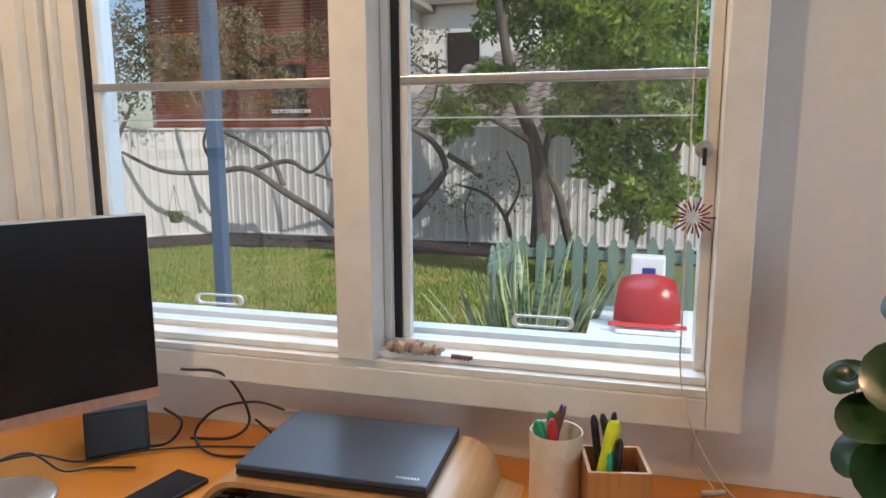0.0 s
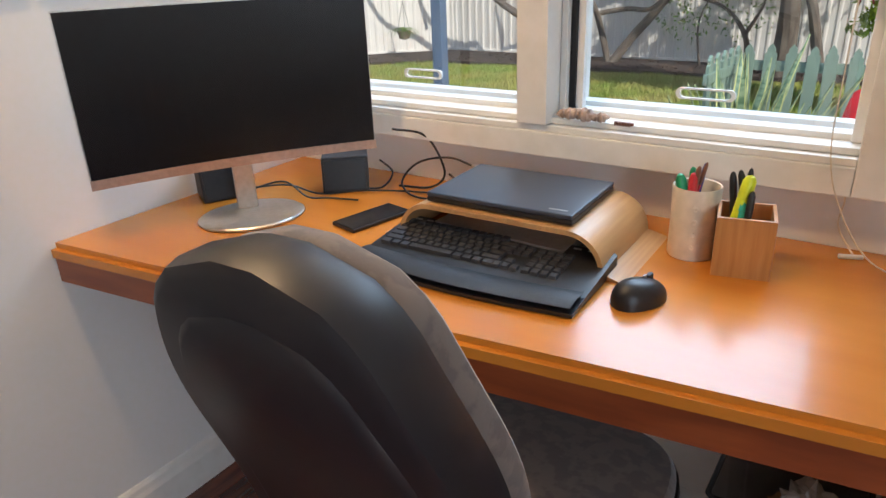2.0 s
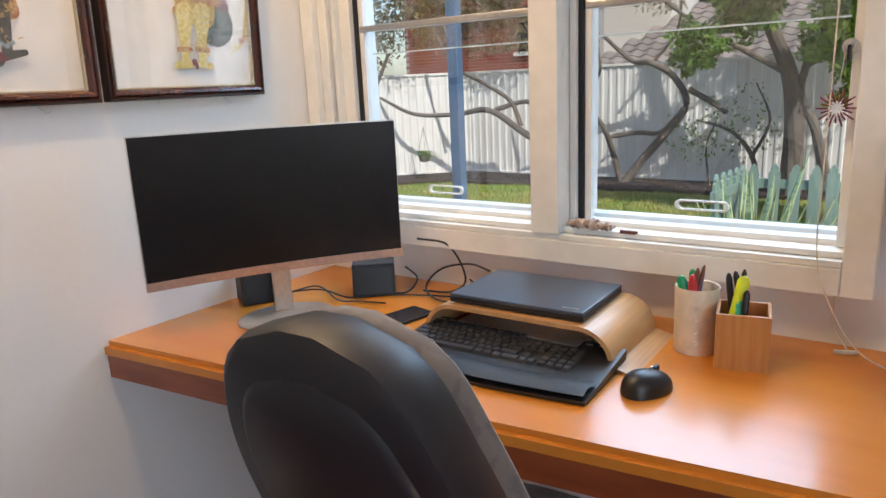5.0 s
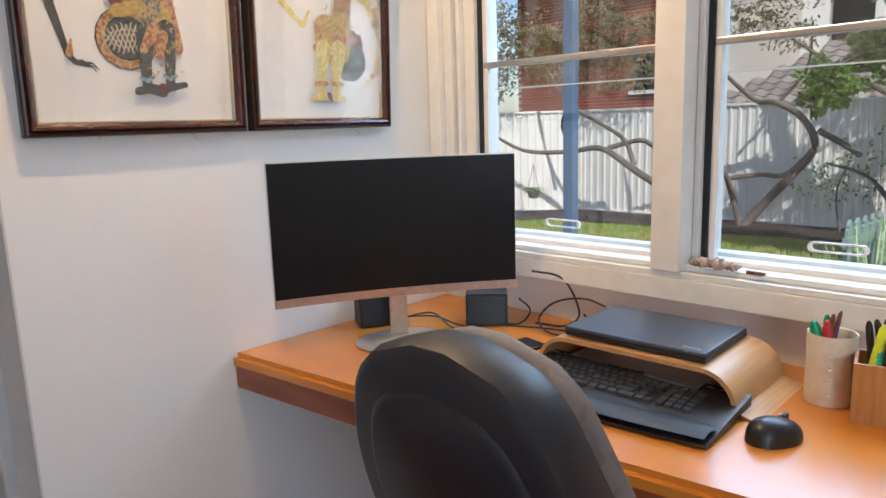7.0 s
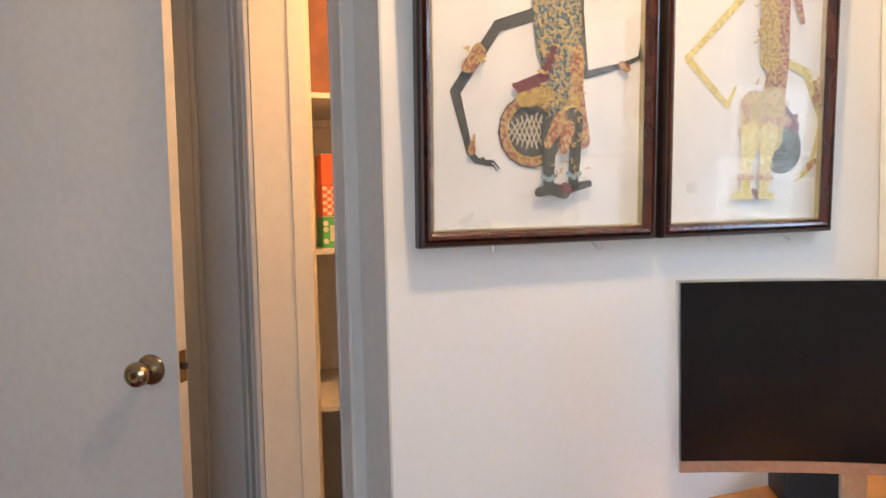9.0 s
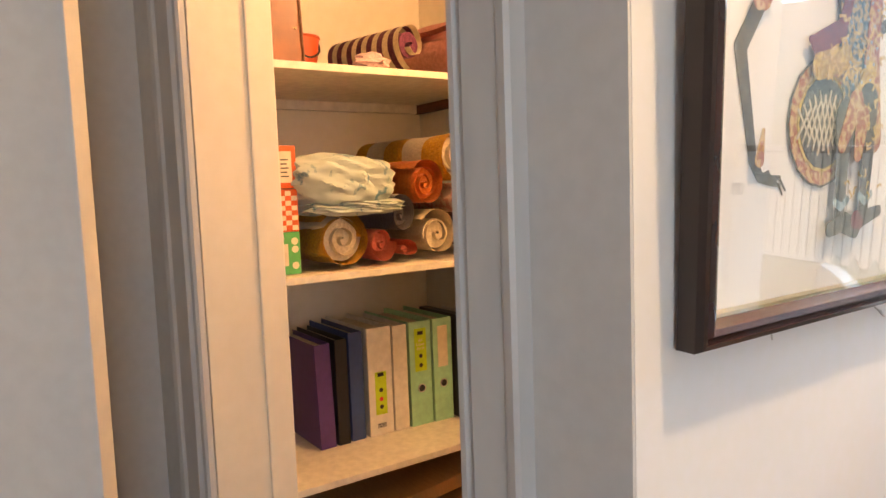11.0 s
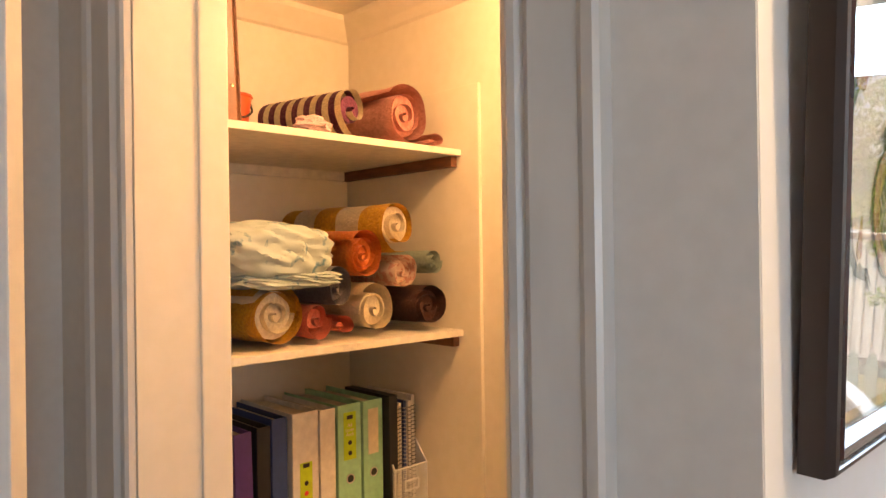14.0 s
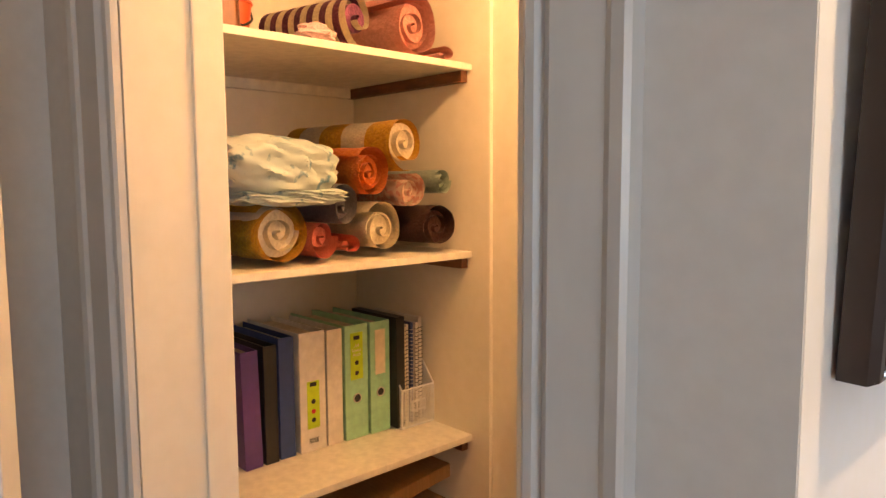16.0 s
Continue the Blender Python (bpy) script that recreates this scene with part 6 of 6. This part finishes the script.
tree("spindly_tree", "spindly leaning young tree before the fence", -.55, 8.9, [
    ([(0, 0, 0), (-.1, 0, .5), (-.4, 0, .85), (-.9, .1, 1.0)], .05, .02),
    ([(-.1, 0, .5), (.1, 0, 1.0), (-.1, 0, 1.5)], .035, .015),
    ([(-.7, .2, 0), (-.75, .1, .6), (-.6, 0, 1.0)], .025, .012)],
    [(-.3, .1, .9, .9, .2, .7, 320), (-1.0, .1, .7, .5, .15, .5, 150)], M["leafdark"], .035, 7)
tree("robinia_tree", "big leafy green tree with a thick trunk", -.10, 8.6, [
    ([(0, 0, 0), (0, 0, .9), (-.1, 0, 1.6), (-.4, -.1, 2.4), (-.6, -.2, 3.6)], .17, .07),
    ([(.45, .1, 0), (.25, 0, .9), (.05, 0, 1.5), (.5, -.4, 2.8)], .10, .05),
    ([(-.1, 0, 1.6), (-1.0, -.6, 2.2), (-1.6, -1.0, 2.7)], .06, .02),
    ([(.1, 0, 1.7), (1.0, -.8, 2.2), (1.8, -1.6, 2.4)], .06, .02)],
    [(-.2, .4, 3.7, 1.1, .9, 1.0, 5500), (-.6, -.2, 2.35, .55, .4, .35, 1200), (1.1, .2, 3.2, 1.3, .9, 1.2, 8000), (.4, -.3, 2.0, .5, .35, .35, 1000)], M["leafdark"], .055, 8)
tree("sunlit_tree", "sunlit yellow-green leafy tree and shrub", 1.15, 6.4, [
    ([(0, 0, 0), (.05, 0, .9), (-.05, .05, 1.8), (.1, 0, 2.8)], .06, .03),
    ([(.05, 0, .9), (.45, -.1, 1.6), (.6, -.1, 2.4)], .04, .02)],
    [(-.25, 0, 2.9, .85, .7, .8, 5200), (.35, 0, 2.1, .75, .6, .7, 4200), (.15, .1, 1.2, .60, .5, .6, 3000), (-.45, .2, 2.0, .5, .4, .5, 2200), (-.3, .2, 1.5, .4, .4, .4, 1200)], M["leafbright"], .05, 9)
tree("overhanging_branch", "feathery compound leaves hanging over the garden", -.9, 6.6, [
    ([(1.6, 1.2, 2.9), (.9, .6, 2.6), (.3, .1, 2.25), (0, 0, 1.9)], .02, .006)],
    [(.1, 0, 1.95, .42, .3, .38, 1500), (.5, .3, 2.35, .45, .3, .3, 1300)], M["leafdark"], .045, 10)
# spider plant in a hanging pot
hp = thing("hanging_pot", "spider plant in a dark pot hanging on the fence", "potted plant", pose(-5.95, 8.35, G + .33))
bm = bmesh.new()
lathe(bm, [(.0001, 0), (.08, .02), (.12, .14), (.125, .15), (.11, .15), (.0001, .13)], 24)
part("pot", bm, M["potgrey"], hp, smooth=True)
rs = random.Random(2)
bm = bmesh.new()
for i in range(70):
    a, ln = rs.uniform(0, 6.28), rs.uniform(.2, .36)
    w_ = .008
    prev = None
    for k in range(6):
        u = k / 5
        c = Vector((math.cos(a) * ln * u, math.sin(a) * ln * u, .14 + .30 * u * rs.uniform(.9, 1.0) - .36 * u * u))
        s_ = Vector((-math.sin(a), math.cos(a), 0)) * w_ * (1.1 - u)
        row = [bm.verts.new(c - s_), bm.verts.new(c + s_)]
        if prev:
            bm.faces.new((prev[0], prev[1], row[1], row[0]))
        prev = row
part("leaves", bm, M["leafdark"], hp)
bm = bmesh.new()
for a in (0, 2.1, 4.2):
    tube(bm, [(math.cos(a) * .12, math.sin(a) * .12, .15), (0, 0, .62)], .004, 5)
part("hanger", bm, M["cable"], hp)

# grass blades on the lawn
rng = np.random.RandomState(3)
N = 70000
x = rng.uniform(-7.5, 1.0, N)
y = rng.uniform(4.35, 8.5, N)
keep = (y < 8.25 + .12 * np.sin(x * 3)) & (x > -5.3 - (8.25 - y) * 1.0)
x, y = x[keep], y[keep]
n_ = len(x)
a = rng.uniform(0, 6.28, n_)
h = rng.uniform(.02, .07, n_)
w = .011
dx, dy = np.cos(a) * w, np.sin(a) * w
P = np.zeros((n_, 3, 3))
P[:, 0] = np.stack([x - dx, y - dy, np.full(n_, G)], 1)
P[:, 1] = np.stack([x + dx, y + dy, np.full(n_, G)], 1)
P[:, 2] = np.stack([x + rng.uniform(-.02, .02, n_), y + rng.uniform(-.02, .02, n_), G + h], 1)
me = bpy.data.meshes.new("grass")
me.from_pydata(P.reshape(-1, 3).tolist(), [], [(3 * i, 3 * i + 1, 3 * i + 2) for i in range(n_)])
me.materials.append(M["blade"])
tagged(new("grass", me), "short green lawn grass", "grass", "", "stuff")


# neighbouring houses
def house(name, label, x0, x1, y0, y1, zt, ridge, m):
    hs_ = thing(name, label, "house", m)
    part("wall", bx(x0, x1, y0, y1, G, zt), M["mortar"], hs_, "pale mortar wall face")
    bm = bmesh.new()
    bh, bl_ = .086, .24
    zc = 0
    row = 0
    while G + .9 + zc < zt:
        o = (row % 2) * bl_ / 2
        xx = x0 + o
        while xx + bl_ < x1:
            box(bm, xx + .005, xx + bl_ - .005, y0 - .006, y0, G + .9 + zc + .005, G + .9 + zc + bh - .005)
            xx += bl_
        zc += bh
        row += 1
    tagged(part("brickwork", bm, M["brick"], hs_, "red clay bricks"), kind="stuff")
    return hs_


h1 = house("brick_house", "red brick house beyond the garden fence", -11.5, -5.4, 15.0, 22, 5.0, 6, pose(0, 0, 0))
part("window", bx(-7.75, -6.9, 14.95, 14.99, 2.0, 3.1), M["screen"], h1, "dark house window")
part("window_sill", bx(-7.85, -6.8, 14.90, 14.98, 1.9, 1.99), M["white"], h1)
part("roof", bx(-12, -5.0, 14.4, 23, 5.0, 5.15), M["tile"], h1)


def tiled_roof():
    r_ = thing("tiled_outbuilding", "low outbuilding with a pale grey tiled roof", "outbuilding", pose(0, 0, 0))
    part("wall", bx(-5.2, 1.0, 12.4, 16, G, 1.5), M["fence"], r_)
    part("gutter", bx(-5.45, 1.2, 12.02, 12.14, 1.40, 1.52, bevel=.02), M["white"], r_, "white gutter")
    part("gable", bx(-5.2, 1.0, 12.9, 13.1, 1.5, 1.6), M["mortar"], r_)
    base = None
    pitch = 24
    for r in range(15):
        for c in range(20):
            if c * .3 < r * .16:
                continue
            if base is None:
                bm = bmesh.new()
                pr = [(0, 0), (.05, .03), (.10, .038), (.15, .03), (.20, .0), (.25, -.006), (.30, 0)]
                lo = [bm.verts.new((px, 0, pz + .02)) for px, pz in pr]
                hi = [bm.verts.new((px, .34, pz)) for px, pz in pr]
                lo2 = [bm.verts.new((px, 0, pz - .012)) for px, pz in pr]
                for i in range(len(pr) - 1):
                    bm.faces.new((lo[i], lo[i + 1], hi[i + 1], hi[i]))
                    bm.faces.new((lo2[i], lo2[i + 1], lo[i + 1], lo[i]))
                o = part("roof_tile", bm, M["tile"], r_, smooth=True)
                base = o.data
            else:
                o = new("roof_tile", base)
                o.parent = r_
            d = r * .30
            o.matrix_local = pose(-4.7 + c * .295, 12.1 + d * math.cos(radians(pitch)), 1.50 + d * math.sin(radians(pitch)), pitch, 0, 0)
    return r_


tiled_roof()
hb = thing("far_house", "white rendered upper storey of a far house", "house", pose(0, 0, 0))
part("wall", bx(-6.2, -2.0, 20, 26, G, 5.2), M["wall"], hb)
part("window", bx(-4.6, -3.6, 19.95, 19.99, 3.2, 4.4), M["screen"], hb)
part("roof", bx(-6.6, -1.6, 19.6, 26.4, 5.2, 5.4), M["tile"], hb)

for i, (x, y, r) in enumerate(((-14, 14, 3.0), (3.2, 13.5, 2.6), (8.5, 4.6, 2.3))):
    tree("background_tree", "leafy tree beyond the fence", x, y, [([(0, 0, 0), (.1, 0, 1.5), (0, 0, 3.2)], .15, .07)],
         [(0, 0, 3.6, r, r * .8, r * .75, 5200), (r * .4, -.3, 2.6, r * .6, r * .5, r * .45, 2600)], M["leafdark"] if i % 2 else M["leafgrey"], .085, 20 + i, "background trees")

# ---- pieces of floor and paving ----
rf = random.Random(9)
cache = {}
fx = setting("floor", bx(-1.2, 3.2, -3.5, .03, -.0218, -.0205), M["floor"], "red-brown jarrah timber floor")
y_rows = int(3.25 / .085)
cnt = 0
for i in range(-13, 38):
    x = i * .0865
    yy = -3.49 - rf.uniform(0, .7)
    while yy < .02:
        ln = rf.choice((.45, .6, .8, 1.05))
        a, b = max(yy, -3.49), min(yy + ln, .025)
        if b - a > .02 and not (x < 0 and a > -1.2):
            if x < -.0 and b > -1.16:
                b = -1.16
            L_ = round(b - a, 3)
            if L_ > .02 and (x < 2.2):
                if L_ not in cache:
                    bm = bmesh.new()
                    vs = box(bm, 0, .0857, .0004, L_ - .0004, -.02, 0)
                    bmesh.ops.bevel(bm, geom=[e for e in bm.edges if e.verts[0].co.z > -.001 and e.verts[1].co.z > -.001], offset=.0007, segments=1, affect="EDGES")
                    m_ = bpy.data.meshes.new("floorboard")
                    bm.to_mesh(m_)
                    bm.free()
                    m_.materials.append(M["floor"])
                    cache[L_] = m_
                o = new("floorboard", cache[L_])
                o.parent = fx
                o.matrix_local = pose(x, a, 0)
                cnt += 1
        yy += ln
pv = setting("pavement", bx(-2.45, 1.9, .25, 4.35, G + .001, G + .012), M["mortar"], "sandy bed under the pavers")
bm = bmesh.new()
box(bm, 0, .222, 0, .108, 0, .034, bevel=.004, seg=1)
pm = bpy.data.meshes.new("paver")
bm.to_mesh(pm)
bm.free()
pm.materials.append(M["paver"])
for r in range(13):
    for c in range(18):
        o = new("paver", pm)
        o.parent = pv
        o.matrix_local = pose(-2.40 + c * .228 + (r % 2) * .114, 4.22 - r * .114, G + .012 + rf.uniform(0, .003), 0, 0, rf.uniform(-.4, .4))
